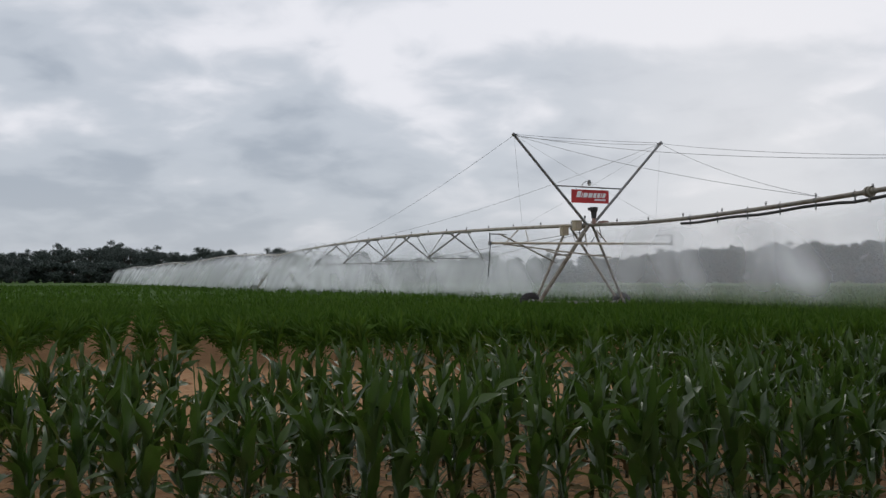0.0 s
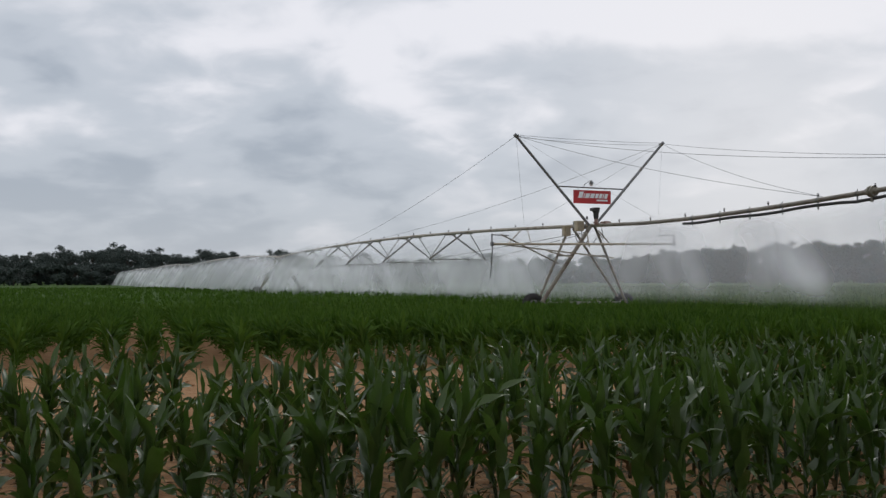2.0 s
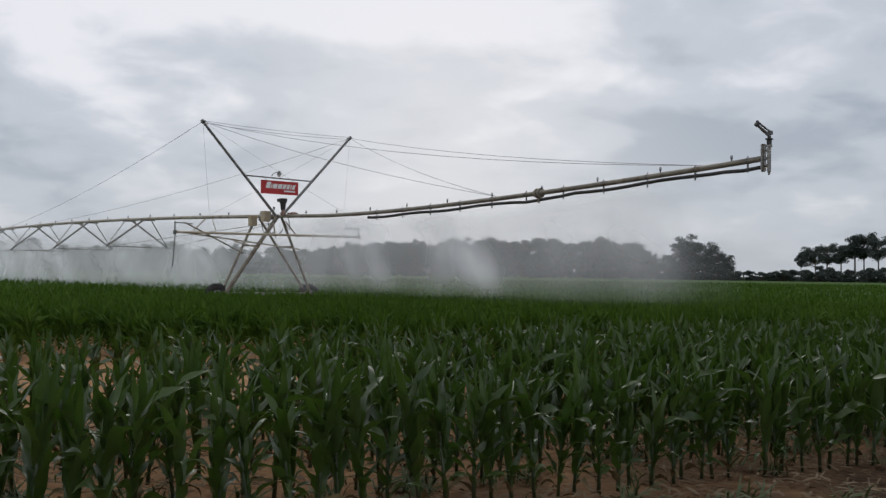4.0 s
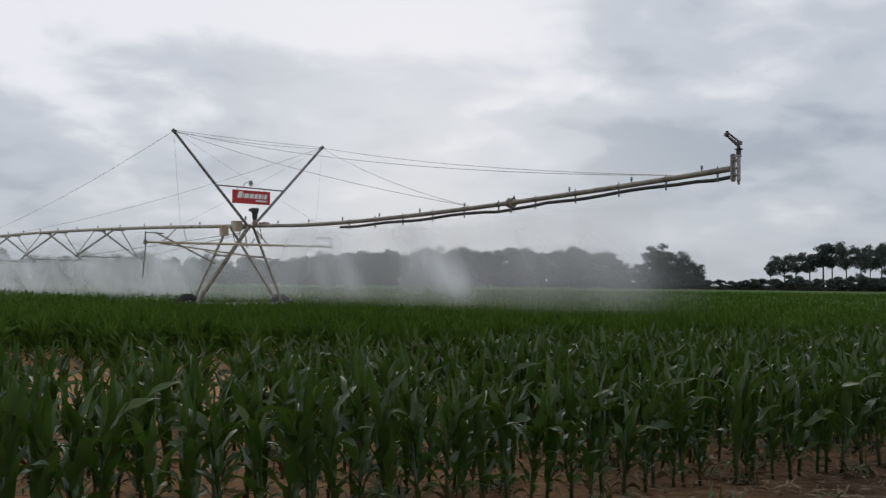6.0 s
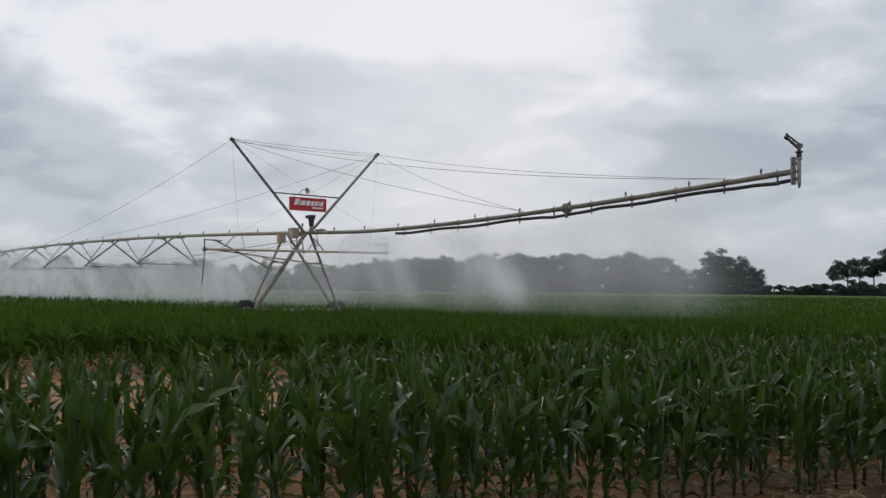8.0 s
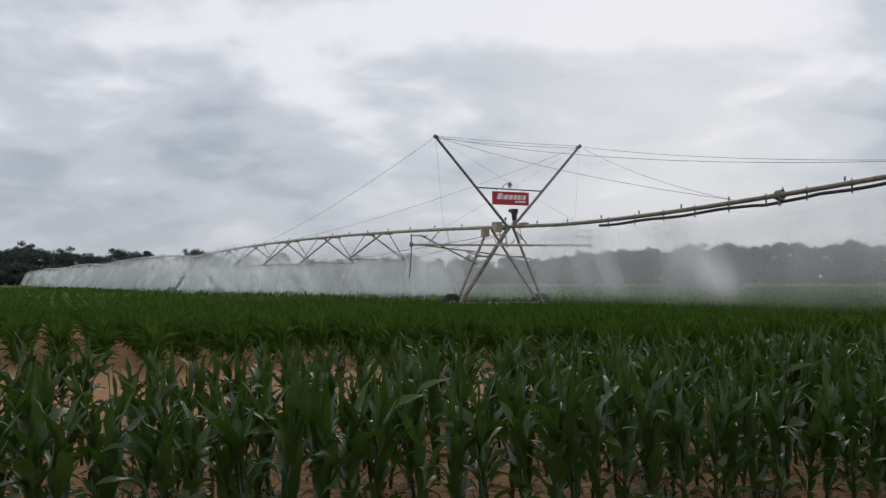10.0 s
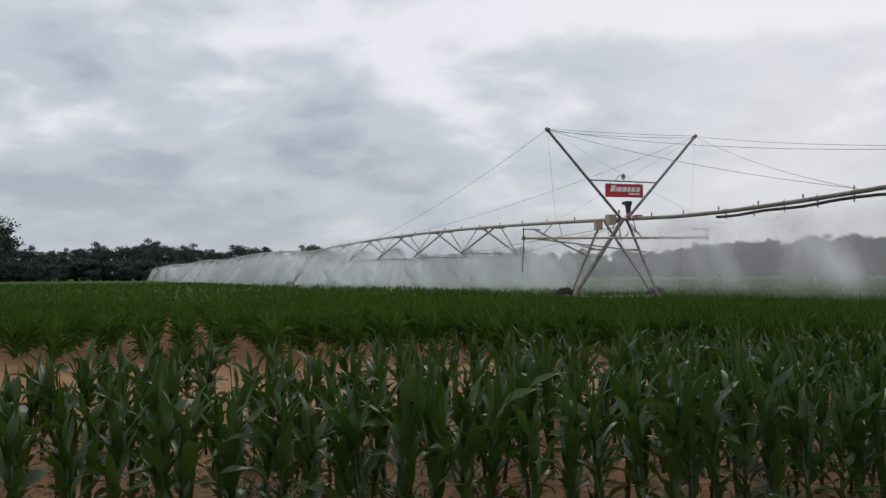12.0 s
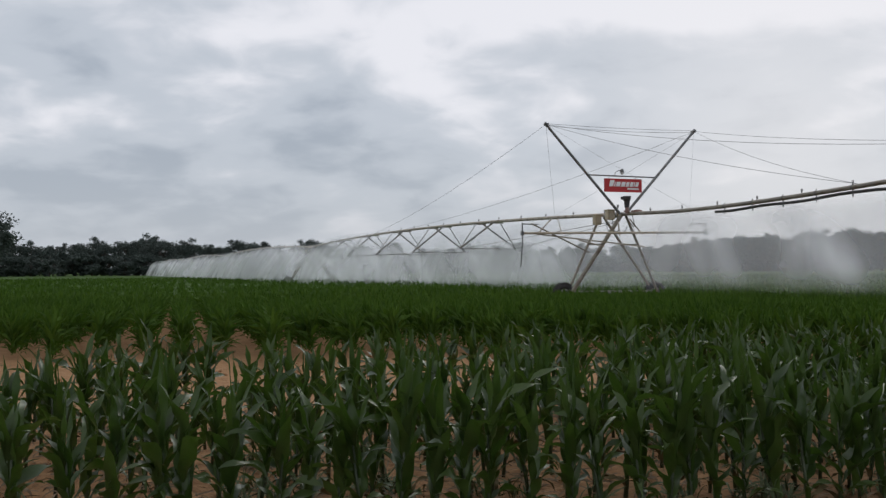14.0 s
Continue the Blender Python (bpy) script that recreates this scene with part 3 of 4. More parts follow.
def build_sign():
    ob = empty("sign", "red metal sign board with white lettering shapes", "sign", at=Matrix())
    bm = bmesh.new()
    box(bm, at(-0.12, -0.05, 5.15), (1.78, 0.06, 0.56), AXES, 0.015)
    part("board", bm, M_RED, ob)
    bm = bmesh.new()
    for dz in (0.272, -0.272):
        box(bm, at(-0.12, -0.05, 5.15 + dz), (1.80, 0.075, 0.025), AXES)
    for dw in (-0.89, 0.89):
        box(bm, at(-0.12, -0.05 + dw, 5.15), (0.025, 0.075, 0.56), AXES)
    part("rim", bm, M_RED, ob)
    for dw in (-0.7, 0.6):
        bm = bmesh.new()
        tube(bm, [at(-0.1, dw, 5.42), at(-0.02, dw, 5.56)], 0.012, 6)
        part("hanger", bm, M_DARK, ob)
    # slanted white bars where the lettering stands
    widths = (0.20, 0.05, 0.20, 0.20, 0.15, 0.14, 0.05, 0.14)
    x = -0.74
    for i, wd in enumerate(widths):
        h = 0.27 if i == 0 else 0.20
        bm = bmesh.new()
        sl = 0.30 * h
        base = at(-0.155, -0.02 + x, 5.10)
        vs = [bm.verts.new(base + ACROSS * u + Vector((0, 0, v))) for u, v in ((0, 0), (wd, 0), (wd + sl, h), (sl, h))]
        f = bm.faces.new(vs)
        ext = bmesh.ops.extrude_face_region(bm, geom=[f])
        bmesh.ops.translate(bm, vec=ALONG * -0.006, verts=[v for v in ext["geom"] if isinstance(v, bmesh.types.BMVert)])
        part("white_bar", bm, M_WHITE, ob)
        x += wd + 0.042
    bm = bmesh.new()
    box(bm, at(-0.157, 0.42, 5.01), (0.55, 0.008, 0.07), AXES)
    part("white_bar", bm, M_WHITE, ob)
    lamp = empty("sign_lamp", "small gooseneck lamp above the red sign", "lamp", at=Matrix())
    bm = bmesh.new()
    tube(bm, [at(-0.05, -0.42, 5.60), at(-0.07, -0.36, 5.72), at(-0.10, -0.22, 5.80), at(-0.14, -0.10, 5.80)], 0.016, 6)
    part("neck", bm, M_DARK, lamp)
    bm = bmesh.new()
    tube(bm, [at(-0.14, -0.10, 5.86), at(-0.14, -0.10, 5.78), at(-0.14, -0.10, 5.70)], 0.05, 10, 0.10)
    part("shade", bm, M_DARK, lamp)
    bm = bmesh.new()
    bmesh.ops.create_uvsphere(bm, u_segments=10, v_segments=8, radius=0.075, matrix=Matrix.Translation(at(-0.14, -0.10, 5.68)))
    part("bulb", bm, M_GLASS, lamp, smooth=True)


build_overhang()
build_end_gun()
build_tower(0.9, True)
build_sign()
for k in range(7):
    build_span(k)
    build_tower((k + 1) * SPAN, False)


def build_cabinet():
    ob = empty("control_cabinet", "small white control cabinet at the far pivot point", "cabinet", at=Matrix())
    bm = bmesh.new()
    box(bm, at(424, -3.0, 0.85), (2.2, 1.0, 1.7), AXES, 0.04)
    part("body", bm, M_WHITE, ob)
    bm = bmesh.new()
    box(bm, at(424, -3.0, 1.74), (2.4, 1.2, 0.08), AXES, 0.02)
    part("roof", bm, M_GALV, ob)


build_cabinet()

# ---- corn ----
def leaf_arrays(base, az, el0, droop, length, width, nseg, fold, rng):
    """Arched blades, all at once: corners and faces of N leaves. fold: a channel along the midrib."""
    N = len(az)
    u = np.linspace(0, 1, nseg + 1)
    elev = el0[:, None] - droop[:, None] * u[None, :] ** 1.4
    step = length[:, None] / nseg
    dr, dz = np.cos(elev) * step, np.sin(elev) * step
    rr = np.concatenate([np.zeros((N, 1)), np.cumsum(dr[:, 1:], 1)], 1)
    zz = np.concatenate([np.zeros((N, 1)), np.cumsum(dz[:, 1:], 1)], 1)
    out = np.stack([-np.sin(az), np.cos(az)], 1)
    sidev = np.stack([np.cos(az), np.sin(az)], 1)
    sway = (rng.random(N) - 0.5)[:, None] * 0.25 * length[:, None] * u[None, :] ** 2
    w = width[:, None] * 0.5 * np.minimum(1, 0.35 + 2.6 * u)[None, :] * np.maximum(0.03, (1 - u ** 2.6))[None, :]
    mid = np.empty((N, nseg + 1, 3))
    mid[..., 0] = base[:, 0:1] + out[:, 0:1] * rr + sidev[:, 0:1] * sway
    mid[..., 1] = base[:, 1:2] + out[:, 1:2] * rr + sidev[:, 1:2] * sway
    mid[..., 2] = base[:, 2:3] + zz
    tw = (rng.random(N) - 0.5)[:, None] * 3.0 * u[None, :]
    offs = np.empty((N, nseg + 1, 3))
    offs[..., 0] = sidev[:, 0:1] * np.cos(tw) * w
    offs[..., 1] = sidev[:, 1:2] * np.cos(tw) * w
    offs[..., 2] = np.sin(tw) * w
    if fold:
        ph = rng.random(N)[:, None] * 6.28
        rip_l = 0.62 * w * np.sin(u[None, :] * 11 + ph)
        rip_r = 0.62 * w * np.sin(u[None, :] * 13 + ph * 1.7)
        rise = np.zeros((N, nseg + 1, 3))
        rise[..., 2] = 0.45 * w * np.cos(elev)
        rise[..., :2] = -out[:, None, :] * (0.45 * w * np.sin(elev))[..., None]
        nrm = np.stack([-out[:, 0:1] * np.sin(elev), -out[:, 1:2] * np.sin(elev), np.cos(elev)], 2)
        V = np.stack([mid - offs + rise + nrm * rip_l[..., None], mid, mid + offs + rise + nrm * rip_r[..., None]], 2)
        k = 3
    else:
        V = np.stack([mid - offs, mid + offs], 2)
        k = 2
    verts = V.reshape(-1, 3)
    i = np.arange(nseg)
    quads = []
    for c in range(k - 1):
        quads.append(np.stack([i * k + c, i * k + c + 1, (i + 1) * k + c + 1, (i + 1) * k + c], 1))
    q = np.concatenate(quads, 0)
    F = (q[None] + (np.arange(N) * (nseg + 1) * k)[:, None, None]).reshape(-1, 4)
    return verts, F


def corn_leaf_params(rng, n, height):
    """Leaves of one plant: lower ones spread and droop, upper ones stand up."""
    lev = np.linspace(0.05, 0.60, n) * height
    az = rng.random() * 6.28 + np.arange(n) * math.pi + rng.normal(0, 0.5, n)
    up_ = np.linspace(0, 1, n)
    el0 = np.radians(69 + 15 * up_ + rng.normal(0, 6, n))
    droop = np.radians(np.clip(94 - 66 * up_ + rng.normal(0, 38, n), 3, 170))
    length = height * (0.27 + 0.28 * np.sin(up_ * 2.2) + rng.normal(0, 0.04, n))
    width = (0.038 + 0.046 * np.sin(np.clip(up_, 0.1, 1) * 2.3)) * rng.uniform(0.75, 1.25, n) * height / 0.9
    return lev, az, el0, droop, length, width


def corn_prototype(seed):
    rng = np.random.default_rng(seed)
    h = 0.93
    ob = empty("corn_plant", "young green corn plant with arching leaves in sandy soil", "corn plant", "corn plants in the end rows")
    bm = bmesh.new()
    lean = rng.normal(0, 0.02, 2)
    tube(bm, [(0, 0, -0.03), (lean[0] * 0.4, lean[1] * 0.4, 0.2), (lean[0], lean[1], 0.62 * h)], 0.017, 6, 0.008)
    part("stalk", bm, M_STALK, ob, smooth=True)
    n = 12
    lev, az, el0, droop, length, width = corn_leaf_params(rng, n, h)
    base = np.stack([lean[0] * lev, lean[1] * lev, lev], 1)
    for i in range(n):
        j = slice(i, i + 1)
        v, f = leaf_arrays(base[j], az[j], el0[j], droop[j], length[j], width[j], 10, True, rng)
        lf = mesh_arrays("leaf", v, f, M_WITHER if i == 0 else M_LEAF, True)
        lf.parent = ob
        if i == 0:
            tagged(lf, "withered brown lower leaf")
    return ob


def front_row_places(rng):
    """End rows that run along the field's edge, nearest first."""
    out = []
    for r in range(9):
        y0 = 6.15 + r * 0.84
        x = -7.0 - r * 0.4
        while x < 12.5 + r * 0.7:
            x += rng.uniform(0.14, 0.27) if x < 2.5 else rng.uniform(0.12, 0.21)
            y = y0 + 0.20 * x + rng.normal(0, 0.04)
            if r >= 6 and x < 0.4 * (r - 6) + rng.normal(0, 1.2) and rng.random() < 0.45:
                continue
            if r >= 6 and rng.random() < 0.25:
                continue
            if r >= 3 and x < -0.6 + 0.3 * (r - 3) + rng.normal(0, 0.6) and rng.random() < 0.10 + 0.09 * (r - 3):
                continue
            if r < 4 and x < -0.8 and rng.random() < 0.12:
                continue
            if rng.random() < 0.05:
                continue
            out.append((x, y, r))
    return out


def joined_corn(name, px, py, height, leaves, nseg, fold, mat, rng, thick=0.0, spread=0.0, arch=1.0):
    N = len(px)
    lev = np.linspace(0.10, 0.60, leaves)[None, :] * height[:, None]
    az = rng.random((N, 1)) * 6.28 + np.arange(leaves)[None, :] * math.pi + rng.normal(0, 0.45, (N, leaves))
    up_ = np.linspace(0, 1, leaves)[None, :]
    el0 = np.radians(61 + 23 * up_ - spread + rng.normal(0, 6 + spread * 0.3, (N, leaves)))
    droop = arch * np.radians(np.clip(102 - 78 * up_ + rng.normal(0, 32, (N, leaves)), 4, 165))
    length = height[:, None] * (0.28 + 0.27 * np.sin(up_ * 2.2) + rng.normal(0, 0.03, (N, leaves)))
    width = (0.042 + 0.060 * np.sin(np.clip(up_, 0.1, 1) * 2.3)) * rng.uniform(0.8, 1.25, (N, leaves)) * height[:, None] / 0.9 * (1 + thick)
    base = np.stack([np.repeat(px[:, None], leaves, 1), np.repeat(py[:, None], leaves, 1), lev], 2).reshape(-1, 3)
    v, f = leaf_arrays(base, az.ravel(), el0.ravel(), droop.ravel(), length.ravel(), width.ravel(), nseg, fold, rng)
    return mesh_arrays(name, v, f, mat, True)


def build_front_corn():
    rng = np.random.default_rng(11)
    protos = [corn_prototype(100 + i) for i in range(10)]
    places = front_row_places(rng)
    seen = sorted(places, key=lambda p: math.hypot(p[0] - 0.8, p[1]))
    near_, rest = seen[:300], seen[300:]
    for i, (x, y, r) in enumerate(near_):
        sc = rng.uniform(0.86, 1.1) - 0.025 * r
        m = pose(x, y, 0.0, rng.normal(0, 3), rng.normal(0, 3), rng.uniform(0, 360))
        if i < len(protos):
            c = protos[i]
            c.matrix_basis = m
        else:
            c = copy_thing(protos[i % len(protos)], m)
        c.scale = (sc, sc, sc * rng.uniform(0.95, 1.06))
    px, py = np.array([p[0] for p in rest]), np.array([p[1] for p in rest])
    far = joined_corn("corn_row", px, py, rng.uniform(0.78, 0.96, len(px)), 12, 8, True, M_LEAF, rng)
    tagged(far, "green corn plants further along the end rows", "corn", kind="stuff")
    bm = bmesh.new()
    for x, y in zip(px, py):
        tube(bm, [(x, y, -0.02), (x + rng.normal(0, 0.02), y, 0.55)], 0.016, 5, 0.008, False)
    st = part("corn_stalks", bm, M_STALK)
    tagged(st, "green corn stalks along the end rows", "corn stalks", kind="stuff")


ROW_AZ = radians(17.0)


def block_places(d0, d1, keep, rng, step=0.2, row=0.76):
    """Plants of the main field in rows that run away from the camera."""
    along = np.array([-math.sin(ROW_AZ), math.cos(ROW_AZ)])
    across = np.array([math.cos(ROW_AZ), math.sin(ROW_AZ)])
    n_r = int(d1 * 1.3 / row)
    r = np.arange(-n_r, n_r + 1)
    s = np.arange(0, d1 * 1.15, step)
    R, S = np.meshgrid(r, s, indexing="ij")
    R, S = R.ravel() * row, S.ravel()
    pick = rng.random(len(R)) < keep
    R, S = R[pick], S[pick]
    slack = 0.045 + 0.10 * np.clip((S - 20) / 12, 0, 1)
    off, run = rng.normal(0, 1, len(R)) * slack, rng.normal(0, 0.05, len(R))
    x = across[0] * (R + off) + along[0] * (S + run)
    y = across[1] * (R + off) + along[1] * (S + run)
    d = np.hypot(x, y)
    a = np.degrees(np.arctan2(-x, y))
    # each row begins where the planter was lowered
    begin = 18.1 + 0.7 * np.sin(np.round(R / row) * 2.4) + 0.5 * np.sin(np.round(R / row) * 5.1 + 1) - 0.08 * np.clip(x, 0, 12)
    ok = (y > begin) & (d >= d0) & (d < d1) & (a < 31) & (a > -46)
    return x[ok], y[ok], d[ok]


def build_field():
    rng = np.random.default_rng(5)
    x, y, d = block_places(0, 36, 0.98, rng, 0.15)
    h = rng.uniform(0.64, 0.84, len(x)) + 0.05 * np.sin(x * 0.35) * np.cos(y * 0.21) + 0.12 * np.clip((31 - d) / 8, 0, 1)
    tagged(joined_corn("corn_field", x, y, h, 13, 5, True, M_FIELD, rng, -0.30, 2.0, 0.8), "dense rows of green corn in the main field", "corn field", kind="stuff")
    x, y, d = block_places(36, 62, 0.85, rng)
    h = rng.uniform(0.64, 0.84, len(x)) + 0.05 * np.sin(x * 0.35) * np.cos(y * 0.21)
    tagged(joined_corn("corn_field_middle", x, y, h, 7, 3, False, M_FIELD, rng, 0.35, 10.0), "dense green corn around the irrigation tower", "corn field", kind="stuff")
    x, y, d = block_places(62, 150, 0.26, rng)
    h = rng.uniform(0.66, 0.84, len(x))
    tagged(joined_corn("corn_field_far", x, y, h, 5, 2, False, M_FIELD, rng, 1.0), "distant green corn merging into one canopy", "corn field", kind="stuff")
    # closed canopy behind
    bm = bmesh.new()
    grid = []
    dist = [46 * 1.055 ** i for i in range(76)]
    for dd in dist:
        row = []
        for i in range(161):
            az = radians(34 - 84 * i / 160)
            xx, yy = -math.sin(az) * dd, math.cos(az) * dd
            z = 0.54 + 0.06 * noise.noise((xx * 0.25, yy * 0.25, 1)) + 0.05 * noise.noise((xx * 1.3, yy * 1.3, 2))
            if dd < 50:
                z = 0.05
            row.append(bm.verts.new((xx, yy, z)))
        grid.append(row)
    for a, b in zip(grid, grid[1:]):
        for k in range(160):
            bm.faces.new((a[k + 1], a[k], b[k], b[k + 1]))
    c = part("corn_canopy", bm, M_CANOPY, smooth=True)
    tagged(c, "even green top of the distant corn field", "corn field", kind="stuff")


build_front_corn()
build_field()


# ---- litter and weeds on the field's edge ----
def build_litter():
    rng = np.random.default_rng(21)
    n = 15000
    x, y = rng.uniform(-9, 13, n), rng.uniform(4.6, 11.5, n)
    base = np.stack([x, y, np.full(n, 0.03)], 1)
    v, f = leaf_arrays(base, rng.random(n) * 6.28, np.radians(rng.uniform(-5, 18, n)), np.radians(rng.uniform(0, 40, n)), rng.uniform(0.05, 0.22, n), rng.uniform(0.01, 0.03, n), 3, False, rng)
    tagged(mesh_arrays("dry_leaf_litter", v, f, M_DRY), "scattered dry brown leaf litter on the soil", "leaf litter", kind="stuff")
    n = 5200
    cx, cy = rng.uniform(-2, 14, 260), rng.uniform(5.2, 9.5, 260)
    k = rng.integers(0, 260, n)
    base = np.stack([cx[k] + rng.normal(0, 0.05, n), cy[k] + rng.normal(0, 0.05, n), np.full(n, 0.0)], 1)
    v, f = leaf_arrays(base, rng.random(n) * 6.28, np.radians(rng.uniform(35, 85, n)), np.radians(rng.uniform(10, 90, n)), rng.uniform(0.07, 0.27, n), rng.uniform(0.010, 0.028, n), 3, False, rng)
    tagged(mesh_arrays("weeds", v, f, M_WEED), "low weeds along the bare field edge", "weeds", kind="stuff")
    bm = bmesh.new()
    for _ in range(500):
        xx, yy = rng.uniform(-9, 13), rng.uniform(4.8, 20)
        r = rng.uniform(0.012, 0.045)
        bmesh.ops.create_icosphere(bm, subdivisions=1, radius=r, matrix=Matrix.Translation((xx, yy, 0.02)) @ Matrix.Diagonal((1.2, rng.uniform(0.7, 1.2), 0.6, 1)))
    tagged(part("soil_clods", bm, M_SOIL), "small orange soil clods", "soil clods", kind="stuff")


build_litter()


# ---- trees ----
def tree_prototype(name, seed, height, spread, crown_from, lobes, leaves, leaf, label, pine=False):
    """A tapered trunk, limbs to every clump, and a crown of leaf clumps packed in an uneven dome."""
    rng = np.random.default_rng(seed)
    ob = empty(name, label, "tree", "trees round the field")
    bm = bmesh.new()
    top = height * (0.85 if pine else 0.7)
    bend = rng.normal(0, 0.015 * height, 2)
    pts = [(bend[0] * t * t, bend[1] * t * t, top * t) for t in (0, 0.25, 0.5, 0.75, 1)]
    tube(bm, pts, height * (0.016 if pine else 0.024), 8, height * 0.006)
    mid, half = height * (crown_from + 0.96) / 2, height * (0.96 - crown_from) / 2
    centres = []
    for i in range(lobes):
        d = rng.normal(0, 1, 3)
        d /= np.linalg.norm(d)
        r = rng.uniform(0.25, 1.0) ** 0.5 * rng.uniform(0.82, 1.06)
        size = height * rng.uniform(0.055, 0.10) * (0.8 if pine else 1.0)
        full = spread * (1.0 if d[2] > -0.3 else 0.85)
        d = np.sign(d) * np.abs(d) ** 0.72
        c = Vector((d[0] * r * (full - size * 0.5), d[1] * r * (full - size * 0.5), mid + d[2] * r * (half - size * 0.9)))
        centres.append((c, size))
        start = Vector((0, 0, max(height * 0.2, min(top * 0.95, c.z - math.hypot(c.x, c.y) * 0.8))))
        tube(bm, [start, start.lerp(c, 0.55) + Vector((0, 0, 0.02 * height)), c], height * 0.008, 5, height * 0.002, False)
    part("trunk", bm, M_BARK, ob, smooth=True)
    per = leaves // lobes
    pos = []
    for c, size in centres:
        v = rng.normal(0, 1, (per, 3))
        v /= np.linalg.norm(v, axis=1)[:, None]
        v *= (size * rng.uniform(0.35, 1.3, per))[:, None] * np.array([1.15, 1.15, 0.85])
        pos.append(v + np.array(c))
    pos = np.concatenate(pos)
    n = len(pos)
    a = rng.normal(0, 1, (n, 3))
    a /= np.linalg.norm(a, axis=1)[:, None]
    b = np.cross(a, rng.normal(0, 1, (n, 3)))
    b /= np.linalg.norm(b, axis=1)[:, None]
    s = (leaf * rng.uniform(0.6, 1.3, n))[:, None]
    V = np.stack([pos - a * s, pos + b * s * 0.6, pos + a * s, pos - b * s * 0.6], 1).reshape(-1, 3)
    cr = mesh_arrays("crown", V, np.arange(4 * n).reshape(-1, 4), M_TREE_HAZED)
    cr.parent = ob
    return ob


def skyline(az):
    """Elevation in degrees to which the wood rises, by bearing."""
    pts = ((-46, 2.0), (-42.5, 1.9), (-40.6, 2.2), (-39.4, 2.3), (-38.3, 1.8), (-36.6, 1.75), (-36.0, 0.6), (-32.9, 0.62), (-32.2, 1.0), (-30.9, 1.3),
           (-29.8, 1.2), (-29.0, 0.95), (-27.9, 1.5), (-27, 2.1), (-25, 1.75), (-22.2, 2.1), (-20, 1.85), (-16, 1.8), (-12, 1.55), (-9.5, 1.3), (-6, 1.25),
           (-3.3, 1.4), (0, 1.2), (4, 1.25), (8, 1.4), (10, 1.5), (12.5, 1.4), (14.7, 1.7), (16.5, 1.55), (19.5, 1.85), (22, 1.7), (25, 1.7), (32, 1.9))
    for (a0, e0), (a1, e1) in zip(pts, pts[1:]):
        if a0 <= az <= a1:
            return e0 + (e1 - e0) * (az - a0) / (a1 - a0)
    return 1.6


def build_trees():
    rng = np.random.default_rng(77)
    H = 12.0
    broad = [tree_prototype("broadleaf_tree", 300 + i, H, 4.3 + 0.5 * (i % 3), 0.16 + 0.05 * (i % 2), 64, 9600, 0.19, "dark green broadleaf tree at the edge of the corn field") for i in range(5)]
    pines = [tree_prototype("pine_tree", 400 + i, H, (3.4, 2.5, 3.0)[i], (0.30, 0.46, 0.38)[i], (34, 20, 26)[i], 4600, 0.18, "tall tree with a bare trunk and high dark crown", True) for i in range(3)]
    bushes = [tree_prototype("bush", 500 + i, 5.0, 3.0, 0.0, 34, 4800, 0.17, "dark green bush at the foot of the wood") for i in range(3)]
    used = set()

    def put(proto, x, y, sc, sq=1.0):
        m = pose(x, y, 0, 0, 0, rng.uniform(0, 360))
        if proto.name not in used:
            used.add(proto.name)
            proto.matrix_basis = m
            ob = proto
        else:
            ob = copy_thing(proto, m)
        ob.scale = (sc * sq, sc * sq, sc)
        return ob

    az = -45.0
    while az < 31.5:
        pine_zone = -45 < az < -36.3
        e = skyline(az) * (rng.uniform(1.02, 1.24) if az < -3 else rng.uniform(0.95, 1.34))
        D = rng.uniform(285, 320)
        h = 1.6 + D * math.tan(radians(e))
        x, y = -math.sin(radians(az)) * D, math.cos(radians(az)) * D
        if h > 6:
            if pine_zone:
                put(pines[int(rng.integers(0, 3))], x, y, h / H * rng.uniform(0.78, 1.12), rng.uniform(0.8, 1.35))
            else:
                put(broad[int(rng.integers(0, 5))], x, y, h / H, rng.uniform(0.95, 1.25))
        az += rng.uniform(0.65, 1.15) if not pine_zone else rng.uniform(0.4, 0.75)
    # understorey that closes the wood near the ground
    az = -45.0
    while az < 31.5:
        D = rng.uniform(272, 284)
        gap = -45 < az < -36.3
        e = min(skyline(az) * 0.62, 1.05) if not gap else rng.uniform(0.25, 0.7)
        h = 1.6 + D * math.tan(radians(e * (rng.uniform(0.7, 1.15) if e > 0.45 else rng.uniform(0.45, 1.6))))
        put(bushes[int(rng.integers(0, 3))], -math.sin(radians(az)) * D, math.cos(radians(az)) * D, h / 5.0, 1.2 if h > 4.5 else 1.7)
        az += rng.uniform(0.3, 0.5)
    # one full tree that stands clear of the wood
    a, D = radians(-30.9), 292.0
    put(broad[0], -math.sin(a) * D, math.cos(a) * D, (1.6 + D * math.tan(radians(2.45))) / H, 1.3)
    a = radians(-32.4)
    put(broad[3], -math.sin(a) * D, math.cos(a) * D, (1.6 + D * math.tan(radians(1.45))) / H, 1.25)
    # a large tree that stands nearer
    D = 150.0
    a = radians(27.0)
    put(broad[1], -math.sin(a) * D, math.cos(a) * D, 11.2 / H, 1.15)


build_trees()


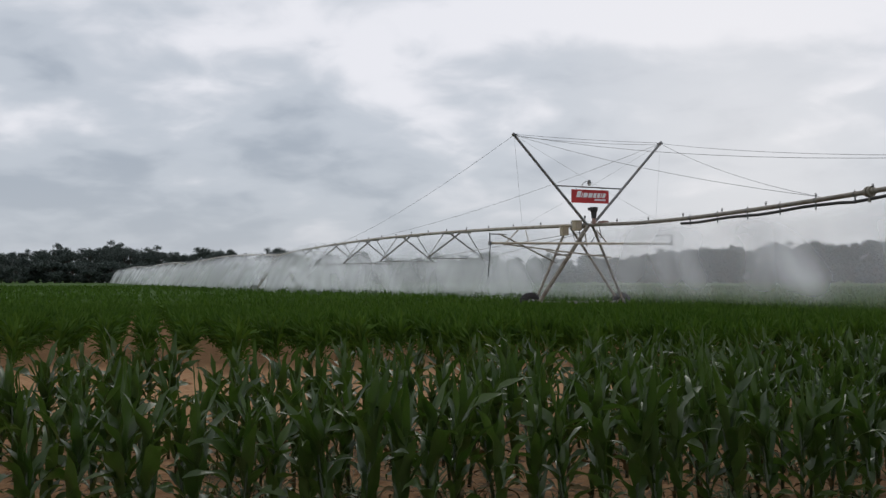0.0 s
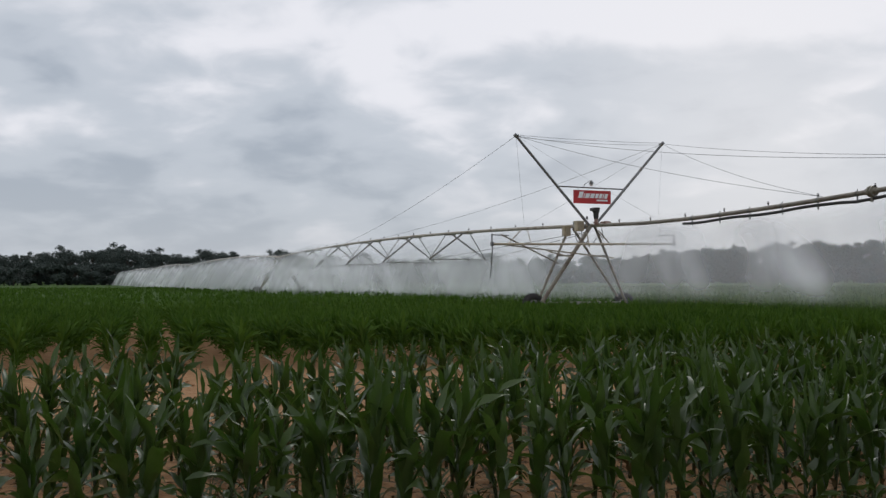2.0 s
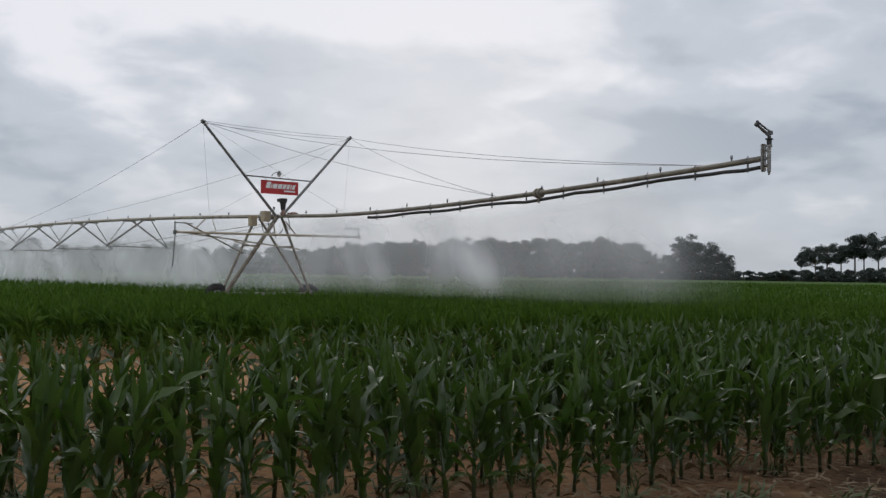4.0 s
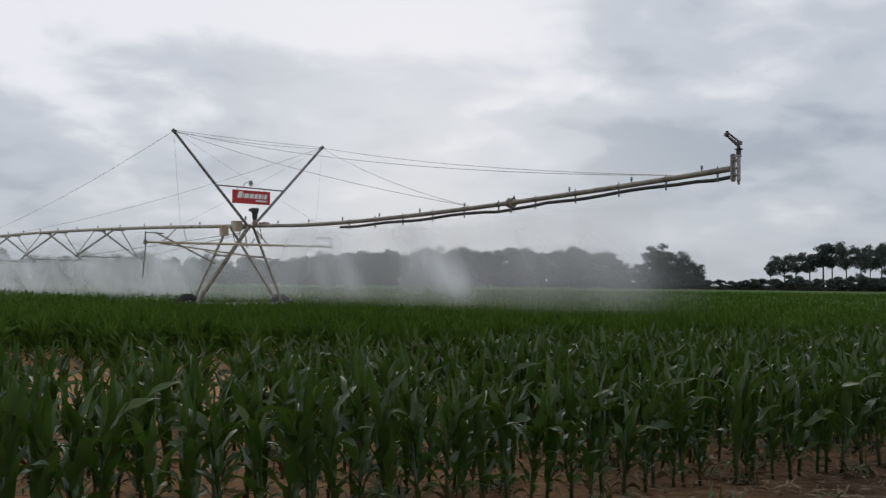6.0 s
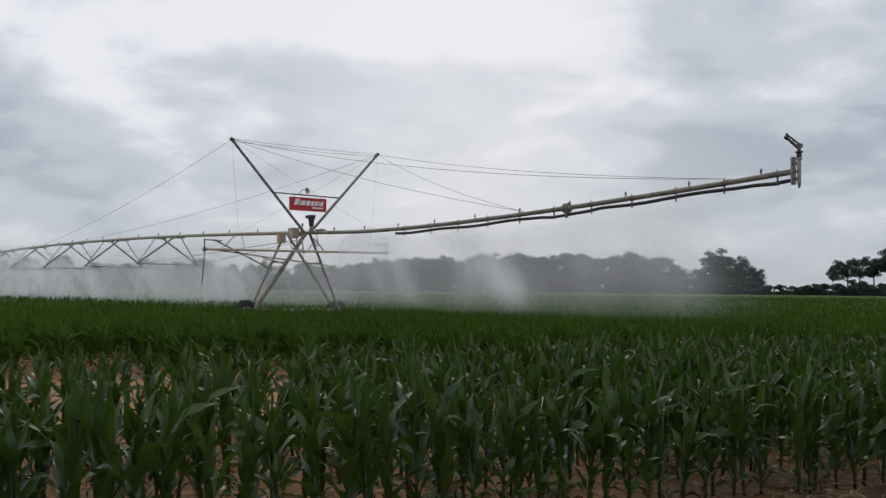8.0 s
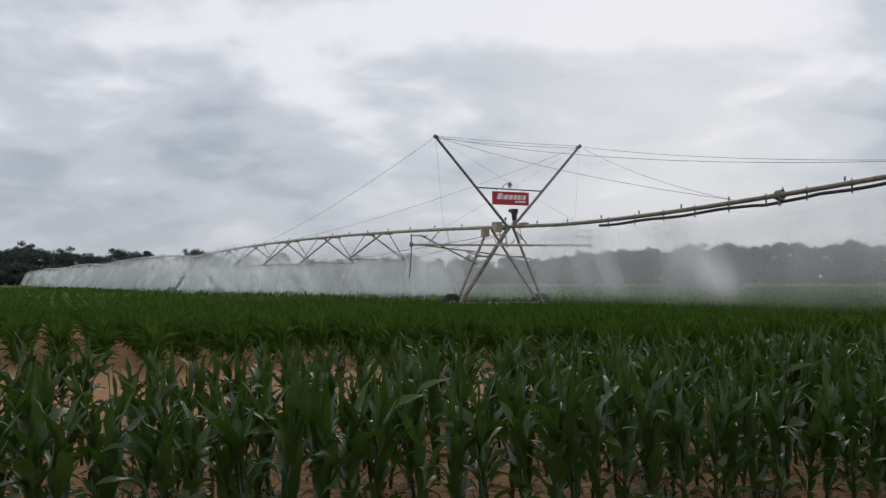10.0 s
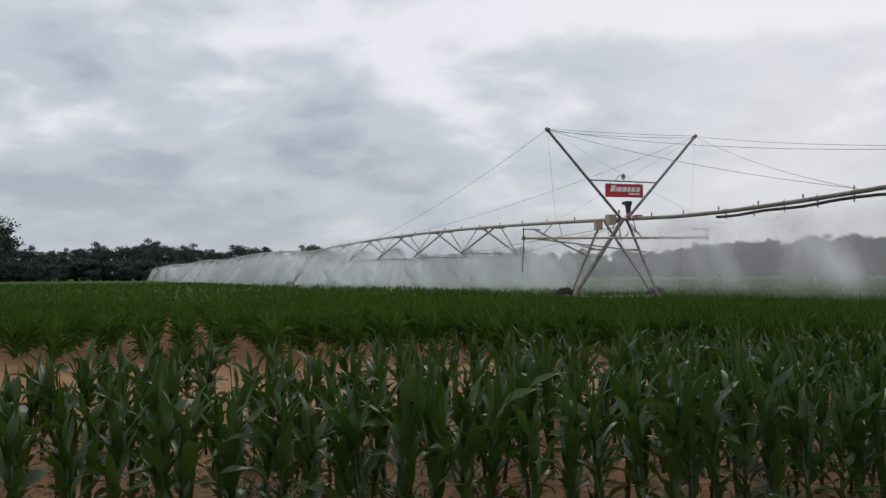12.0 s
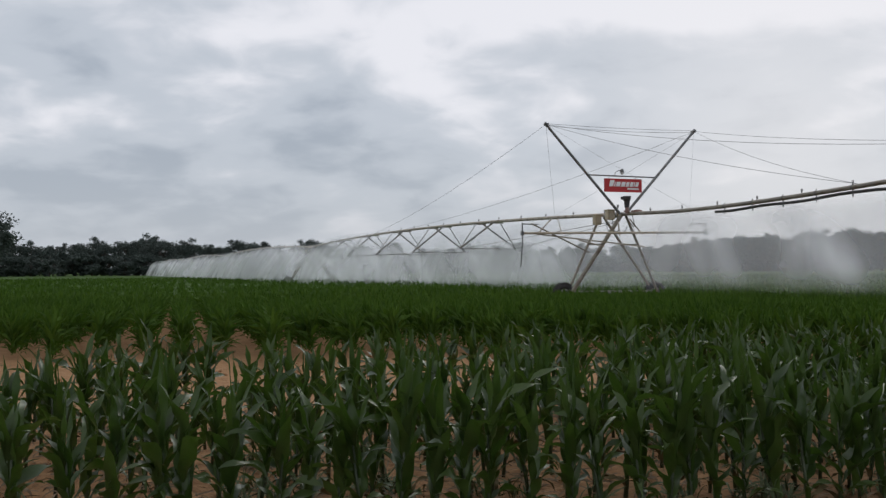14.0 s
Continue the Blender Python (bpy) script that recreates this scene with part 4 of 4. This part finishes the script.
# ---- water in the air: fine drops thrown from the pipe ----
def spray(name, s0, s1, count, size, rng, label, lean=0.0):
    """Drops fall in plumes from sprinkler to ground; each plume spreads as it falls."""
    heads = np.arange(s0, s1, 2.6)
    strength = rng.uniform(0.25, 1.0, len(heads)) ** 1.6
    strength /= strength.sum()
    h = rng.choice(len(heads), count, p=strength)
    fall = rng.random(count) ** 0.75
    zt = np.array([pipe_z(s) for s in heads])[h] + 0.1
    z = 0.55 + (zt - 0.55) * (1 - fall)
    ang = rng.random(count) * 6.28
    rad = (0.35 + 4.6 * fall ** 0.7) * rng.random(count) ** 0.6
    s = heads[h] + np.cos(ang) * rad * 0.75
    w = np.sin(ang) * rad + lean * fall
    c = np.array(HUB)[None] + np.outer(s, np.array(ALONG)) + np.outer(w, np.array(ACROSS))
    c[:, 2] = z
    a = rng.normal(0, 1, (count, 3))
    a /= np.linalg.norm(a, axis=1)[:, None]
    b = np.cross(a, rng.normal(0, 1, (count, 3)))
    b /= np.linalg.norm(b, axis=1)[:, None]
    sz = (size * rng.uniform(0.6, 1.4, count))[:, None]
    V = np.stack([c + a * sz, c - a * sz * 0.5 + b * sz * 0.87, c - a * sz * 0.5 - b * sz * 0.87], 1).reshape(-1, 3)
    ob = mesh_arrays(name, V, np.arange(3 * count).reshape(-1, 3), M_SPRAY)
    tagged(ob, label, "water spray", kind="stuff")


rng_spray = np.random.default_rng(9)
spray("water_spray", 4.0, 64.0, 120000, 0.006, rng_spray, "fine white water drops falling from the irrigation span", 1.0)
spray("water_spray_far", 62.0, 420.0, 70000, 0.016, rng_spray, "dense white water spray along the far spans", 1.0)


# ---- water mist: the tent of fine spray that hangs from the pipe ----
def mist_material(name, amount, column):
    m = bpy.data.materials.new(name)
    m.use_nodes = True
    n, l = m.node_tree.nodes, m.node_tree.links
    n.remove(n["Principled BSDF"])
    co = n.new("ShaderNodeTexCoord")
    mp = n.new("ShaderNodeMapping")
    mp.inputs["Scale"].default_value = (column, column, column * 0.12)
    l.new(co.outputs["Object"], mp.inputs[0])
    t = n.new("ShaderNodeTexNoise")
    t.inputs["Scale"].default_value, t.inputs["Detail"].default_value = 1.0, 1.5
    l.new(mp.outputs[0], t.inputs["Vector"])
    t2 = n.new("ShaderNodeTexNoise")
    t2.inputs["Scale"].default_value, t2.inputs["Detail"].default_value = 0.3, 1
    l.new(co.outputs["Object"], t2.inputs["Vector"])
    r = n.new("ShaderNodeMapRange")
    r.interpolation_type = "SMOOTHSTEP"
    r.inputs["From Min"].default_value, r.inputs["From Max"].default_value = 0.30, 0.75
    r.inputs["To Min"].default_value, r.inputs["To Max"].default_value = 0.28, 1.0
    l.new(t.outputs["Fac"], r.inputs["Value"])
    fade = n.new("ShaderNodeAttribute")
    fade.attribute_name = "thickness"
    a = n.new("ShaderNodeMath")
    a.operation = "MULTIPLY"
    l.new(r.outputs[0], a.inputs[0])
    l.new(fade.outputs["Fac"], a.inputs[1])
    b = n.new("ShaderNodeMath")
    b.operation = "MULTIPLY"
    l.new(a.outputs[0], b.inputs[0])
    l.new(t2.outputs["Fac"], b.inputs[1])
    c = n.new("ShaderNodeMath")
    c.operation, c.use_clamp = "MULTIPLY", True
    l.new(b.outputs[0], c.inputs[0])
    c.inputs[1].default_value = amount * 2.0
    tr = n.new("ShaderNodeBsdfTransparent")
    d = n.new("ShaderNodeBsdfDiffuse")
    d.inputs["Color"].default_value = (0.93, 0.94, 0.95, 1)
    tl = n.new("ShaderNodeBsdfTranslucent")
    tl.inputs["Color"].default_value = (0.93, 0.94, 0.95, 1)
    w = n.new("ShaderNodeMixShader")
    w.inputs[0].default_value = 0.8
    l.new(d.outputs[0], w.inputs[1])
    l.new(tl.outputs[0], w.inputs[2])
    f = n.new("ShaderNodeMixShader")
    l.new(c.outputs[0], f.inputs[0])
    l.new(tr.outputs[0], f.inputs[1])
    l.new(w.outputs[0], f.inputs[2])
    l.new(f.outputs[0], n["Material Output"].inputs["Surface"])
    return m


def mist_sheet(name, s0, s1, side, spread, top, mat, label, ends=3.0, shift=0.0, tail=1.0, lift=0.0, plumes=(), head=2.0):
    """A wavy falling sheet of fine water, thin at its top and ends. lift: how softly it ends above the crop. plumes: (place, width, extra)."""
    nz, ds = 14, 0.7 if plumes else 1.2
    ns = int((s1 - s0) / ds) + 1
    verts, fade = [], []
    for i in range(ns + 1):
        s = s0 + (s1 - s0) * i / ns
        end = min(1.0, (s - s0) / ends, ((s1 - s) / (ends * tail)) ** 0.8)
        if plumes:
            end *= 0.36 + sum(k * math.exp(-((s - p) / w) ** 2) for p, w, k in plumes)
        for j in range(nz + 1):
            f = j / nz
            zt = (pipe_z(s) if s < 60 else PIPE_Z + 0.3) + top + 0.35 * noise.noise((s * 0.11, side * 3.0, 4.0)) - 2.7 * max(0.0, 1 - (s1 - s) / (ends * tail)) * (tail > 1)
            z = zt + (0.35 - zt) * f
            w = shift + side * (0.25 + spread * f ** 0.65) + 0.6 * f + 0.3 * noise.noise((s * 0.05, 0.3, side * 5.0 + 1))
            p = at(s, w, z)
            verts.append(p[:])
            low_end = min(1.0, max(0.0, (z - 0.6) / lift)) if lift else 1.0
            fade.append(max(0.0, end) * min(1.0, 0.02 + f * head) ** 1.3 * (1.0 - 0.25 * f) * low_end)
    k = nz + 1
    i, j = np.meshgrid(np.arange(ns), np.arange(nz), indexing="ij")
    q = (i * k + j).ravel()
    faces = np.stack([q, q + k, q + k + 1, q + 1], 1)
    ob = mesh_arrays(name, np.array(verts), faces, mat, True)
    ob.data.attributes.new("thickness", "FLOAT", "POINT").data.foreach_set("value", np.array(fade, np.float32))
    tagged(ob, label, "water mist", kind="stuff")


M_MIST_OVER = mist_material("mist_overhang", 0.74, 0.30)
M_MIST_SPAN = mist_material("mist_span", 0.60, 0.22)
M_MIST_FAR = mist_material("mist_far", 1.5, 0.05)
M_MIST_DRIFT = mist_material("mist_drift", 0.36, 0.05)
OVER_PLUMES = ((-9.2, 1.1, 0.8), (-17.6, 1.7, 0.5), (-3.0, 2.2, 0.25))
for side in (-1, 0, 1):
    mist_sheet("water_mist", -21.0, 3.0, side, 1.7, 0.2, M_MIST_OVER, "thin grey water mist drifting under the overhang", 4.0, 1.2, lift=1.0, plumes=OVER_PLUMES, head=6.0)
    mist_sheet("water_mist_span", 1.0, 90.0, side, 2.4, 0.15, M_MIST_SPAN, "white water mist hanging under the irrigation span", 12.0, 2.2)
    mist_sheet("water_mist_far", 26.0, 428.0, side, 3.4, 0.05, M_MIST_FAR, "dense white water mist along the far irrigation spans", 30.0, -1.5, 2.5, head=3.0)
mist_sheet("drifting_mist", 6.0, 120.0, 1, 6.0, 1.0, M_MIST_DRIFT, "pale water mist drifting away from the machine", 16.0, 9.0)
